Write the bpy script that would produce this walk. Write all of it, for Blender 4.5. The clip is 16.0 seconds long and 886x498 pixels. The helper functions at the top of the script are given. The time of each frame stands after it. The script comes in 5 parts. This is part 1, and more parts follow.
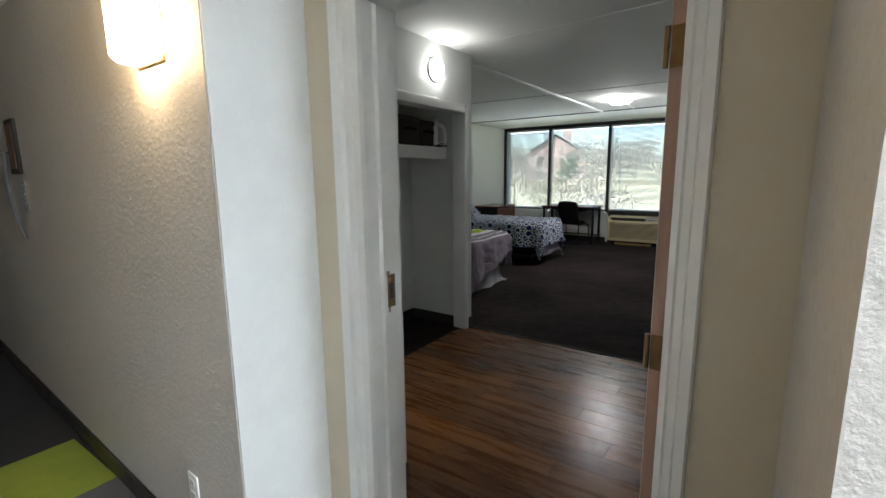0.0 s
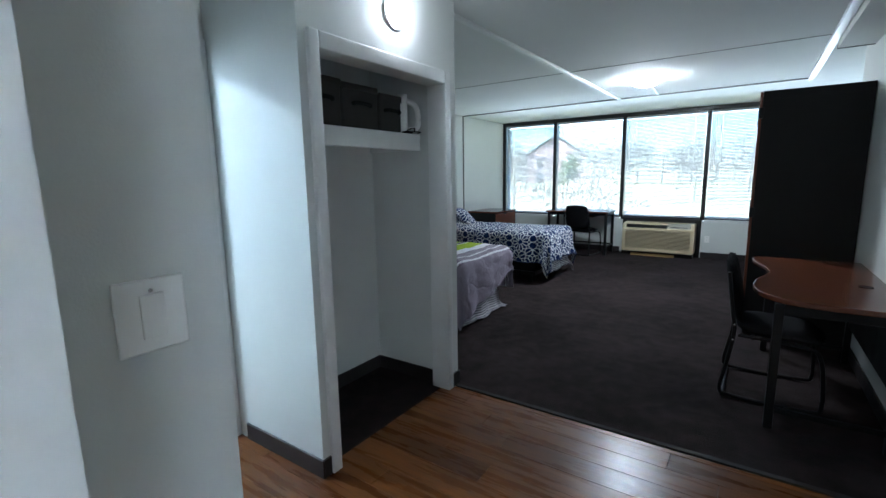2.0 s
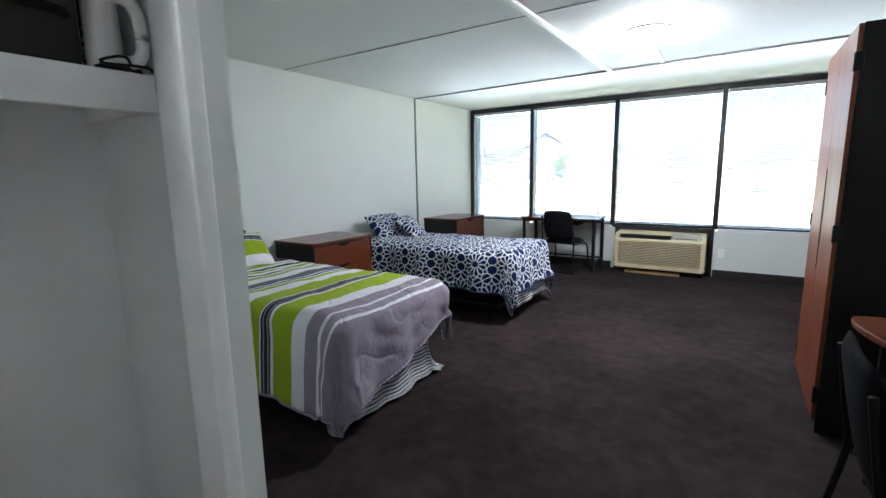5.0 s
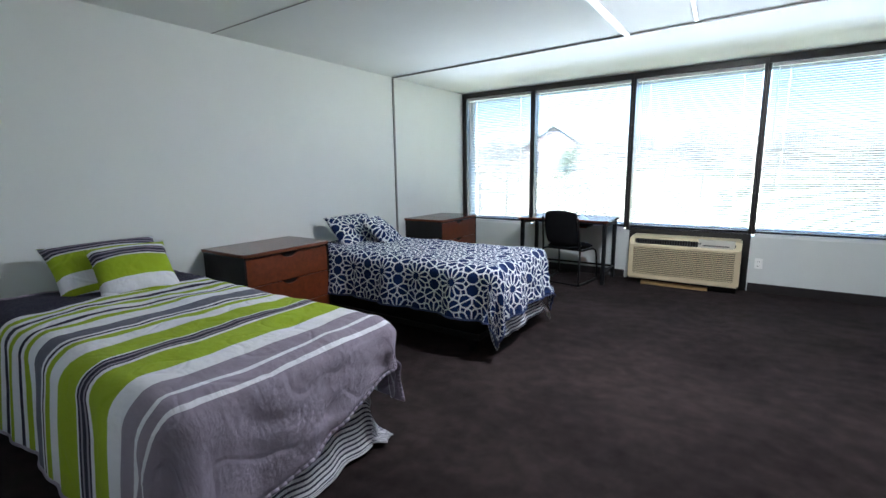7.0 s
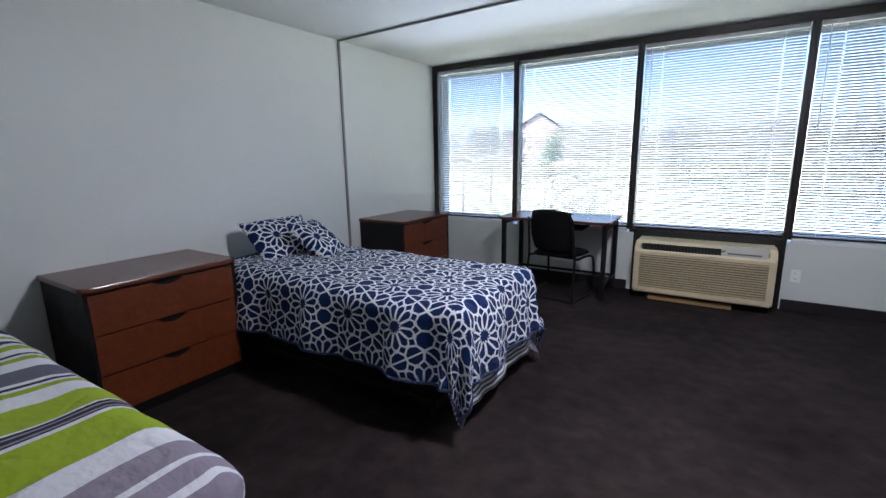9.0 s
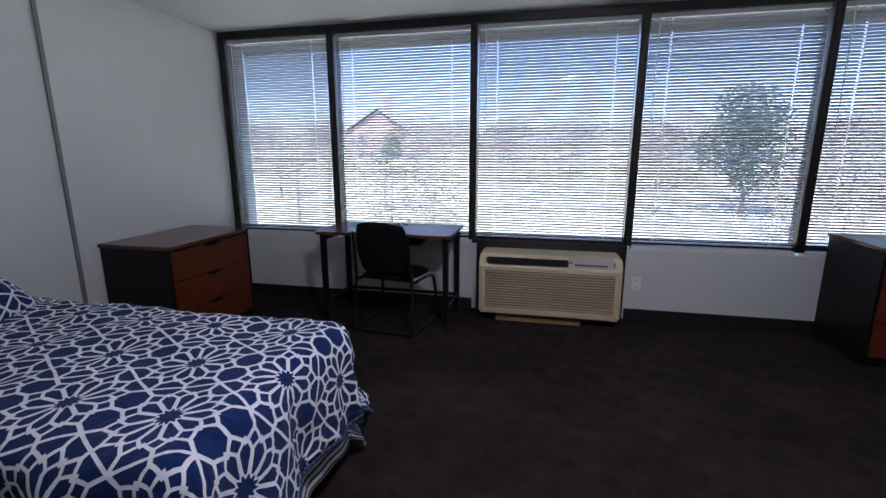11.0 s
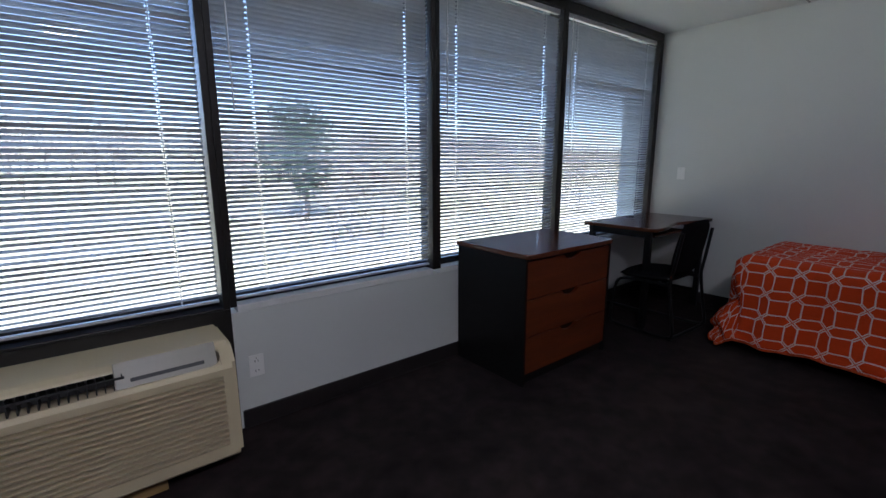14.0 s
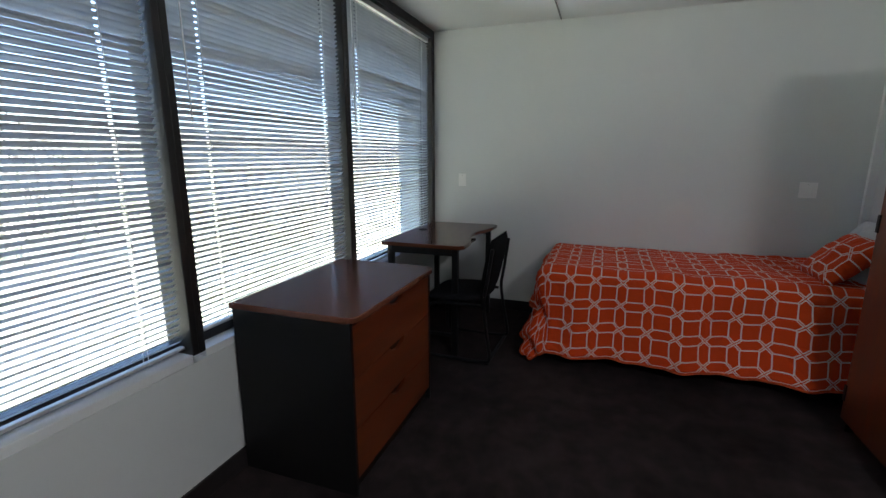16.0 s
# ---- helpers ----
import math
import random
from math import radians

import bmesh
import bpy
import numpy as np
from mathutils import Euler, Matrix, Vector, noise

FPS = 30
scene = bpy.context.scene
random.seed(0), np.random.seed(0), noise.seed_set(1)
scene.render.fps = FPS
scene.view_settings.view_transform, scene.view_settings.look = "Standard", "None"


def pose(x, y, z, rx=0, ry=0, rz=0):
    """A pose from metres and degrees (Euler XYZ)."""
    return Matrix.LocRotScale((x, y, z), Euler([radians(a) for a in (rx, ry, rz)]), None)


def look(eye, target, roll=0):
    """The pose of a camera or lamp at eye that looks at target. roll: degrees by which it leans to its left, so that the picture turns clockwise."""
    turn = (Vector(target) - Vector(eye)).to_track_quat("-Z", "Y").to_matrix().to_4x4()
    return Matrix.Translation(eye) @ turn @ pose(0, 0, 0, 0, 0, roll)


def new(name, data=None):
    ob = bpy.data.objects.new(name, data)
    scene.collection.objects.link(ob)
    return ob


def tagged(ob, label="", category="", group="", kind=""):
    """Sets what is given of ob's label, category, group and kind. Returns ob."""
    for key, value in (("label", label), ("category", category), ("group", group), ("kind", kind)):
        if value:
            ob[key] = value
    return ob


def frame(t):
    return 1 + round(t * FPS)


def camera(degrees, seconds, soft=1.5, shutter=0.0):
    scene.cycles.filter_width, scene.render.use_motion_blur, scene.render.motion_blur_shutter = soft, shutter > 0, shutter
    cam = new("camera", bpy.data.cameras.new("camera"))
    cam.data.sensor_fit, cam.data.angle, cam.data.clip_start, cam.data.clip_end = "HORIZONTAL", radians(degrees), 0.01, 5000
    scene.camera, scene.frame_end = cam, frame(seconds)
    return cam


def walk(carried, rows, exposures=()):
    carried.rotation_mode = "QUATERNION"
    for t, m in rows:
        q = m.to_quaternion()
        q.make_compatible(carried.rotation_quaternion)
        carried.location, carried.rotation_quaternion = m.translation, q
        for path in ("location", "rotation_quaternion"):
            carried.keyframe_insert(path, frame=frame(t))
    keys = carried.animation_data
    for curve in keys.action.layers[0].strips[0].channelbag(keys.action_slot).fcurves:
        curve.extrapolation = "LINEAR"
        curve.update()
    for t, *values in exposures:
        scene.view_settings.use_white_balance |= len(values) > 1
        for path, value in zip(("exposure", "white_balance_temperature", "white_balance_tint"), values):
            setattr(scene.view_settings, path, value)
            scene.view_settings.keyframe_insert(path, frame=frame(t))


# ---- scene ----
cam = camera(89.2, 16.0)
PATH = [
    (0, (5.094, -0.147, 1.513), (3.98, 1.481, 1.184), -0.6),
    (0.5, (4.916, 0.197, 1.507), (3.798, 1.824, 1.186), -0.9),
    (1, (4.72, 0.492, 1.494), (3.608, 2.123, 1.175), -0.9),
    (1.5, (4.593, 0.758, 1.472), (3.483, 2.391, 1.155), -0.7),
    (2, (4.518, 1.02, 1.483), (3.404, 2.65, 1.164), -0.9),
    (2.5, (4.419, 1.261, 1.491), (3.309, 2.893, 1.169), -0.8),
    (3, (4.333, 1.55, 1.487), (3.227, 3.185, 1.165), -0.8),
    (3.5, (4.286, 1.874, 1.489), (3.178, 3.506, 1.164), -0.8),
    (4, (4.193, 2.198, 1.476), (3.093, 3.837, 1.152), -0.8),
    (4.5, (4.119, 2.512, 1.472), (3.032, 4.159, 1.146), -0.8),
    (5, (4.095, 2.822, 1.463), (3.01, 4.471, 1.138), -1.0),
    (7.5, (3.712, 4.099, 1.433), (2.58, 5.707, 1.069), -0.9),
    (8, (3.624, 4.375, 1.444), (2.474, 5.965, 1.057), -1.0),
    (10.5, (3.11, 5.7, 1.452), (2.48, 7.552, 1.038), -0.3),
    (11, (3.136, 5.955, 1.449), (2.705, 7.862, 1.03), -0.1),
    (11.5, (3.211, 6.219, 1.463), (3.001, 8.16, 1.027), -0.0),
    (12, (3.233, 6.475, 1.463), (3.296, 8.426, 1.028), -0.1),
    (12.5, (3.206, 6.797, 1.41), (3.592, 8.716, 1.0), -0.2),
    (13, (3.203, 7.093, 1.341), (3.911, 8.927, 0.973), -0.4),
    (13.5, (3.289, 7.345, 1.353), (4.24, 9.066, 0.986), -0.7),
    (14, (3.347, 7.68, 1.373), (4.57, 9.215, 0.988), -0.2),
    (14.5, (3.444, 7.947, 1.398), (4.898, 9.26, 0.998), 0.1),
    (15, (3.603, 8.168, 1.433), (5.225, 9.261, 1.02), 0.2),
    (15.5, (3.734, 8.313, 1.452), (5.479, 9.2, 1.042), -0.0),
    (16, (3.827, 8.442, 1.479), (5.67, 9.099, 1.068), -0.1),
]
EXPOSURES = [(0.0, 2.4, 6300, 9), (1.0, 2.7, 5350, 5), (2.5, 3.2, 5300, 8), (3.5, 3.15, 5400, 11), (4.5, 3.4, 5700, 11), (5.0, 3.75, 5750, 11), (8.0, 3.4, 5600, 15), (10.5, 2.5, 5600, 27), (12.5, 1.9, 5650, 31), (14.5, 2.25, 5650, 21), (16.0, 2.6, 6000, 17)]
walk(cam, [(t, look(eye, target, roll)) for t, eye, target, roll in PATH], EXPOSURES)

# ---- world, sun and exposure ----
world = bpy.data.worlds.new("world")
scene.world = world
world.use_nodes = True
wn = world.node_tree
sky = wn.nodes.new("ShaderNodeTexSky")
sky.sky_type = "NISHITA"
sky.sun_disc = False
sky.sun_elevation = radians(52)
sky.sun_rotation = radians(200)
wn.links.new(sky.outputs["Color"], wn.nodes["Background"].inputs["Color"])
wn.nodes["Background"].inputs["Strength"].default_value = 0.15
sun = new("sun", bpy.data.lights.new("sun", "SUN"))
sun.data.energy, sun.data.angle, sun.data.color = 5.0, radians(0.5), (1.0, 0.95, 0.87)
sun.matrix_world = look((-7.3, -20, 27.3), (0, 0, 0))
# added lamp inside the blinds stands in for skylight thrown up by the slats
skylight = new("window_skylight", bpy.data.lights.new("window_skylight", "AREA"))
skylight.data.shape, skylight.data.size, skylight.data.size_y = "RECTANGLE", 7.0, 0.36
skylight.data.energy, skylight.data.spread, skylight.data.color = 2.4, radians(50), (0.82, 0.91, 1.0)
skylight.matrix_world = look((4.0, 9.84, 1.86), (4.0, 8.84, 2.26))


# ---- node helpers ----
class Mat:
    """A node material with a Principled shader and small arithmetic helpers."""

    def __init__(self, name, rough=0.6, metal=0.0, spec=0.5):
        self.m = bpy.data.materials.new(name)
        self.m.use_nodes = True
        self.t = self.m.node_tree
        self.p = self.t.nodes["Principled BSDF"]
        self.p.inputs["Roughness"].default_value = rough
        self.p.inputs["Metallic"].default_value = metal
        self.p.inputs["Specular IOR Level"].default_value = spec

    def put(self, socket, v):
        if isinstance(v, bpy.types.NodeSocket):
            self.t.links.new(v, socket)
        elif isinstance(v, tuple) and len(v) == 3 and socket.type == "RGBA":
            socket.default_value = (*v, 1)
        else:
            socket.default_value = v

    def math(self, op, a, b=0.0, c=0.0):
        n = self.t.nodes.new("ShaderNodeMath")
        n.operation = op
        for i, v in enumerate((a, b, c)):
            self.put(n.inputs[i], v)
        return n.outputs[0]

    def coord(self, kind="Object", scale=(1, 1, 1), rot=(0, 0, 0)):
        n = self.t.nodes.new("ShaderNodeTexCoord")
        m = self.t.nodes.new("ShaderNodeMapping")
        m.inputs["Scale"].default_value = scale
        m.inputs["Rotation"].default_value = rot
        self.t.links.new(n.outputs[kind], m.inputs["Vector"])
        return m.outputs[0]

    def world_pos(self, scale=(1, 1, 1)):
        n = self.t.nodes.new("ShaderNodeNewGeometry")
        m = self.t.nodes.new("ShaderNodeMapping")
        m.inputs["Scale"].default_value = scale
        self.t.links.new(n.outputs["Position"], m.inputs["Vector"])
        return m.outputs[0]

    def noise(self, vec, scale, detail=4.0, rough=0.55):
        n = self.t.nodes.new("ShaderNodeTexNoise")
        n.inputs["Scale"].default_value, n.inputs["Detail"].default_value, n.inputs["Roughness"].default_value = scale, detail, rough
        self.t.links.new(vec, n.inputs["Vector"])
        return n.outputs["Fac"]

    def ramp(self, fac, stops, mode="LINEAR"):
        n = self.t.nodes.new("ShaderNodeValToRGB")
        r = n.color_ramp
        r.interpolation = mode
        while len(r.elements) < len(stops):
            r.elements.new(1.0)
        for e, (p, c) in zip(r.elements, stops):
            e.position, e.color = p, (*c, 1)
        self.put(n.inputs[0], fac)
        return n.outputs[0]

    def mix(self, fac, a, b, mode="MIX"):
        n = self.t.nodes.new("ShaderNodeMix")
        n.data_type, n.blend_type = "RGBA", mode
        self.put(n.inputs[0], fac)
        self.put(n.inputs[6], a)
        self.put(n.inputs[7], b)
        return n.outputs[2]

    def span(self, v, a, b, lo=0.0, hi=1.0):
        n = self.t.nodes.new("ShaderNodeMapRange")
        for i, x in enumerate((v, a, b, lo, hi)):
            self.put(n.inputs[i], x)
        return n.outputs[0]

    def xyz(self, vec):
        n = self.t.nodes.new("ShaderNodeSeparateXYZ")
        self.t.links.new(vec, n.inputs[0])
        return n.outputs

    def color(self, c):
        self.put(self.p.inputs["Base Color"], c)
        return self

    def rough(self, r):
        self.put(self.p.inputs["Roughness"], r)
        return self

    def bump(self, h, strength=0.3, dist=0.002):
        n = self.t.nodes.new("ShaderNodeBump")
        n.inputs["Strength"].default_value, n.inputs["Distance"].default_value = strength, dist
        self.t.links.new(h, n.inputs["Height"])
        self.t.links.new(n.outputs[0], self.p.inputs["Normal"])
        return self

    def random(self):
        return self.t.nodes.new("ShaderNodeObjectInfo").outputs["Random"]


def shade(c, k):
    return tuple(v * k for v in c)


def mottled(name, c, rough=0.6, amount=0.12, scale=6.0, fine=120.0, bump=0.25, metal=0.0, spec=0.5, dist=0.002):
    """A plain surface with stains at two scales and fine relief."""
    m = Mat(name, rough, metal, spec)
    w = m.world_pos()
    big, small = m.noise(w, scale), m.noise(w, fine, 3.0)
    f = m.math("ADD", m.math("MULTIPLY", big, 0.7), m.math("MULTIPLY", small, 0.3))
    m.color(m.ramp(f, [(0.3, shade(c, 1 - amount)), (0.7, shade(c, 1 + amount))]))
    m.rough(m.span(big, 0.3, 0.7, rough - 0.06, rough + 0.06))
    m.bump(small, bump, dist)
    return m.m


def wood(name, dark, light, rough=0.35, along=0, scale=1.0, varied=False, uneven=1.0):
    """Stained wood or wood laminate with grain along one axis."""
    m = Mat(name, rough)
    s = [14.0 * scale] * 3
    s[along] = 1.3 * scale
    v = m.world_pos(tuple(s))
    warp = m.noise(v, 1.2, 6.0, 0.65)
    grain = m.noise(m.world_pos(tuple(x * 5 for x in s)), 2.0, 3.0)
    f = m.math("ADD", m.math("MULTIPLY", warp, 0.75), m.math("MULTIPLY", grain, 0.25))
    if varied:
        f = m.math("ADD", f, m.math("MULTIPLY", m.math("SUBTRACT", m.random(), 0.5), 0.22))
    m.color(m.ramp(f, [(0.33, dark), (0.52, tuple((a + b) / 2 for a, b in zip(dark, light))), (0.68, light)]))
    m.rough(m.span(warp, 0.3, 0.7, rough - 0.05 * uneven, rough + 0.08 * uneven))
    m.bump(grain, 0.12 * uneven, 0.001)
    return m.m


# ---- materials ----
WALL = mottled("wall_paint", (0.66, 0.68, 0.66), 0.55, 0.03, 2.0, 220.0, 0.22)
HALL_WALL = Mat("hall_wall_texture", 0.5)
hv = HALL_WALL.world_pos()
hn = HALL_WALL.noise(hv, 55.0, 4.0, 0.6)
HALL_WALL.color(HALL_WALL.ramp(hn, [(0.3, (0.50, 0.48, 0.45)), (0.7, (0.58, 0.56, 0.53))])).bump(hn, 0.6, 0.006)
HALL_WALL = HALL_WALL.m
CEILING = mottled("ceiling_paint", (0.70, 0.71, 0.69), 0.8, 0.04, 1.5, 160.0, 0.35)
TRIM = mottled("trim_paint", (0.74, 0.75, 0.74), 0.35, 0.04, 9.0, 60.0, 0.12)
CREAM = mottled("cream_paint", (0.58, 0.52, 0.40), 0.45, 0.04, 5.0, 90.0, 0.15)
BASEBOARD = mottled("baseboard_vinyl", (0.022, 0.018, 0.018), 0.4, 0.2, 12.0, 90.0)
CARPET = Mat("carpet", 0.95, 0.0, 0.1)
cw = CARPET.world_pos()
c1, c2, c3 = CARPET.noise(cw, 1.1, 5.0, 0.6), CARPET.noise(cw, 9.0, 4.0), CARPET.noise(cw, 420.0, 2.0)
cf = CARPET.math("ADD", CARPET.math("MULTIPLY", c1, 0.45), CARPET.math("ADD", CARPET.math("MULTIPLY", c2, 0.3), CARPET.math("MULTIPLY", c3, 0.25)))
CARPET.color(CARPET.ramp(cf, [(0.36, (0.010, 0.0070, 0.0072)), (0.5, (0.0245, 0.0183, 0.0183)), (0.64, (0.048, 0.0345, 0.0325))])).bump(c3, 0.8, 0.006)
CARPET = CARPET.m
PLANK = wood("plank_wood", (0.068, 0.022, 0.0050), (0.20, 0.072, 0.0155), 0.27, 0, 1.0, True)
PLANK.node_tree.nodes["Principled BSDF"].inputs["Specular IOR Level"].default_value = 0.3
CHERRY = wood("cherry_laminate", (0.085, 0.017, 0.005), (0.165, 0.039, 0.011), 0.34, 0, 1.4)
CHERRY_TOP = wood("cherry_top", (0.105, 0.034, 0.018), (0.122, 0.041, 0.021), 0.20, 0, 1.6, False, 0.2)
CHERRY_UP = wood("cherry_upright", (0.09, 0.019, 0.006), (0.17, 0.041, 0.012), 0.34, 2, 1.2)
BLACK = mottled("black_laminate", (0.007, 0.0065, 0.0065), 0.5, 0.2, 8.0, 200.0, 0.1, 0.0, 0.25)
BLACK_METAL = mottled("black_metal", (0.009, 0.009, 0.0095), 0.42, 0.2, 20.0, 200.0, 0.1, 0.3, 0.35)
BLACK_FABRIC = mottled("black_fabric", (0.008, 0.008, 0.009), 0.95, 0.3, 12.0, 600.0, 0.8, 0.0, 0.1)
BRONZE = mottled("window_bronze", (0.035, 0.033, 0.031), 0.38, 0.15, 14.0, 150.0, 0.1, 0.5)
CHROME = mottled("brushed_chrome", (0.55, 0.54, 0.52), 0.25, 0.08, 20.0, 300.0, 0.08, 1.0)
BRASS = mottled("worn_brass", (0.20, 0.13, 0.06), 0.35, 0.25, 25.0, 300.0, 0.1, 1.0)
AC_PLASTIC = mottled("aged_plastic", (0.60, 0.51, 0.33), 0.45, 0.05, 5.0, 200.0, 0.08)
AC_DARK = mottled("dark_grille", (0.03, 0.03, 0.03), 0.5, 0.2, 20.0, 200.0)
YELLOW_WOOD = wood("raw_pine", (0.28, 0.17, 0.06), (0.45, 0.30, 0.12), 0.6, 0)
WHITE_PLASTIC = mottled("white_plastic", (0.86, 0.86, 0.84), 0.35, 0.03, 8.0, 100.0, 0.05)
PORCELAIN = mottled("porcelain", (0.82, 0.82, 0.80), 0.12, 0.02, 5.0, 60.0, 0.02)
TILE = mottled("bath_tile", (0.58, 0.50, 0.38), 0.35, 0.10, 6.0, 60.0, 0.1)
GROUT = mottled("grout", (0.36, 0.32, 0.26), 0.8, 0.1, 20.0, 200.0)
BIN_FABRIC = mottled("bin_canvas", (0.030, 0.028, 0.026), 0.9, 0.25, 10.0, 500.0, 0.6)
DOOR_EDGE = wood("door_edge_wood", (0.34, 0.20, 0.15), (0.46, 0.30, 0.23), 0.5, 2)
SLAT = Mat("blind_slat", 0.4)
SLAT.color(SLAT.ramp(SLAT.noise(SLAT.world_pos(), 12.0), [(0.3, (0.50, 0.51, 0.52)), (0.7, (0.56, 0.56, 0.56))]))
SLAT.p.inputs["Transmission Weight"].default_value = 0.0
SLAT = SLAT.m
HALL_CARPET = mottled("hall_carpet", (0.022, 0.022, 0.024), 0.95, 0.3, 3.0, 400.0, 0.8)
HALL_GREEN = mottled("hall_carpet_green", (0.22, 0.27, 0.03), 0.95, 0.2, 4.0, 400.0, 0.8)
HALL_GREY = mottled("hall_carpet_grey", (0.10, 0.10, 0.11), 0.95, 0.2, 4.0, 400.0, 0.8)


def glass_material(name):
    m = Mat(name)
    tr = m.t.nodes.new("ShaderNodeBsdfTransparent")
    tr.inputs[0].default_value = (0.90, 0.94, 0.96, 1)
    gl = m.t.nodes.new("ShaderNodeBsdfGlossy")
    gl.inputs["Roughness"].default_value = 0.02
    lw = m.t.nodes.new("ShaderNodeLayerWeight")
    lw.inputs[0].default_value = 0.5
    fr = m.math("MULTIPLY_ADD", m.math("POWER", lw.outputs["Facing"], 4.0), 0.35, 0.04)
    mx = m.t.nodes.new("ShaderNodeMixShader")
    m.t.links.new(fr, mx.inputs[0])
    m.t.links.new(tr.outputs[0], mx.inputs[1])
    m.t.links.new(gl.outputs[0], mx.inputs[2])
    m.t.links.new(mx.outputs[0], m.t.nodes["Material Output"].inputs["Surface"])
    return m.m


def glow(name, c, strength):
    m = Mat(name, 0.4)
    m.color(c)
    m.p.inputs["Emission Color"].default_value = (*c, 1)
    m.p.inputs["Emission Strength"].default_value = strength
    return m.m


GLASS = glass_material("window_glass")
LAMP_COOL = glow("lamp_diffuser_cool", (1.0, 0.97, 0.92), 26.0)
LAMP_WALL = glow("lamp_diffuser_wall", (1.0, 0.97, 0.92), 7.5)
LAMP_WARM = glow("lamp_glass_warm", (1.0, 0.72, 0.40), 8.5)
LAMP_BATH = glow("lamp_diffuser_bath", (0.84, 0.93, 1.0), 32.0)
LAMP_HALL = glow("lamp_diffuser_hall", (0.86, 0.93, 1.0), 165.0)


# ---- mesh helpers ----
def obj(name, bm, mat, parent=None, label="", smooth=False):
    me = bpy.data.meshes.new(name)
    bmesh.ops.recalc_face_normals(bm, faces=bm.faces)
    bm.to_mesh(me)
    bm.free()
    if smooth:
        for p in me.polygons:
            p.use_smooth = True
    me.materials.append(mat)
    ob = new(name, me)
    if parent:
        ob.parent = parent
    if label:
        tagged(ob, label)
    return ob


def part(name, bm, mat, parent, label="", smooth=False):
    return obj(name, bm, mat, parent, label, smooth)


def structure(name, bm, mat, label="", smooth=False):
    ob = obj(name, bm, mat, None, label, smooth)
    return tagged(ob, label, name.rstrip("_0123456789").split("_")[0], "", "structure")


def thing(name, label, category, x=0, y=0, z=0, rz=0, group="", kind=""):
    ob = new(name)
    ob.empty_display_size = 0.1
    ob.matrix_world = pose(x, y, z, 0, 0, rz)
    return tagged(ob, label, category, group, kind)


def box(x0, x1, y0, y1, z0, z1, bevel=0.0, seg=2, bm=None):
    own = bm is None
    bm = bm or bmesh.new()
    m = Matrix.Translation(((x0 + x1) / 2, (y0 + y1) / 2, (z0 + z1) / 2)) @ Matrix.Diagonal((abs(x1 - x0), abs(y1 - y0), abs(z1 - z0), 1))
    r = bmesh.ops.create_cube(bm, size=1.0, matrix=m)
    if bevel > 0:
        edges = list({e for v in r["verts"] for e in v.link_edges})
        bmesh.ops.bevel(bm, geom=edges, offset=bevel, segments=seg, affect="EDGES", profile=0.5)
    return bm


def tube(points, radius, sides=10, bm=None, closed=False):
    """A round bar along a line of points, with capped ends."""
    bm = bm or bmesh.new()
    pts = [Vector(p) for p in points]
    rings = []
    up = Vector((0, 0, 1))
    for i, p in enumerate(pts):
        a, b = pts[max(i - 1, 0)], pts[min(i + 1, len(pts) - 1)]
        d = (b - a).normalized()
        s = d.cross(up)
        if s.length < 1e-3:
            s = d.cross(Vector((0, 1, 0)))
        s.normalize()
        u = s.cross(d)
        rad = radius[i] if isinstance(radius, (list, tuple)) else radius
        rings.append([bm.verts.new(p + (s * math.cos(k) + u * math.sin(k)) * rad) for k in (2 * math.pi * j / sides for j in range(sides))])
    for r, q in zip(rings, rings[1:]):
        for j in range(sides):
            bm.faces.new((r[j], r[(j + 1) % sides], q[(j + 1) % sides], q[j]))
    bm.faces.new(rings[0])
    bm.faces.new(rings[-1])
    return bm


def smooth_path(pts, n=6):
    """Rounds a polyline by Chaikin cutting."""
    p = [Vector(q) for q in pts]
    for _ in range(n):
        q = [p[0]]
        for a, b in zip(p, p[1:]):
            q += [a * 0.75 + b * 0.25, a * 0.25 + b * 0.75]
        q.append(p[-1])
        p = q
        if len(p) > 60:
            break
    return p


def lathe(profile, sides=28, bm=None, m=Matrix()):
    """A turned shape from (radius, height) pairs about z."""
    bm = bm or bmesh.new()
    rings = []
    for r, h in profile:
        rings.append([bm.verts.new(m @ Vector((r * math.cos(a), r * math.sin(a), h))) for a in (2 * math.pi * j / sides for j in range(sides))])
    for r, q in zip(rings, rings[1:]):
        for j in range(sides):
            bm.faces.new((r[j], r[(j + 1) % sides], q[(j + 1) % sides], q[j]))
    bm.faces.new(rings[0])
    bm.faces.new(rings[-1])
    return bm


def slab(outline, z0, z1, bevel=0.0, seg=2):
    """A flat board from an outline in x and y, with eased edges."""
    bm = bmesh.new()
    f = bm.faces.new([bm.verts.new((x, y, z0)) for x, y in outline])
    r = bmesh.ops.extrude_face_region(bm, geom=[f])
    bmesh.ops.translate(bm, verts=[v for v in r["geom"] if isinstance(v, bmesh.types.BMVert)], vec=(0, 0, z1 - z0))
    if bevel > 0:
        edges = [e for e in bm.edges if abs(e.verts[0].co.z - e.verts[1].co.z) < 1e-6]
        bmesh.ops.bevel(bm, geom=edges, offset=bevel, segments=seg, affect="EDGES", profile=0.5)
    return bm


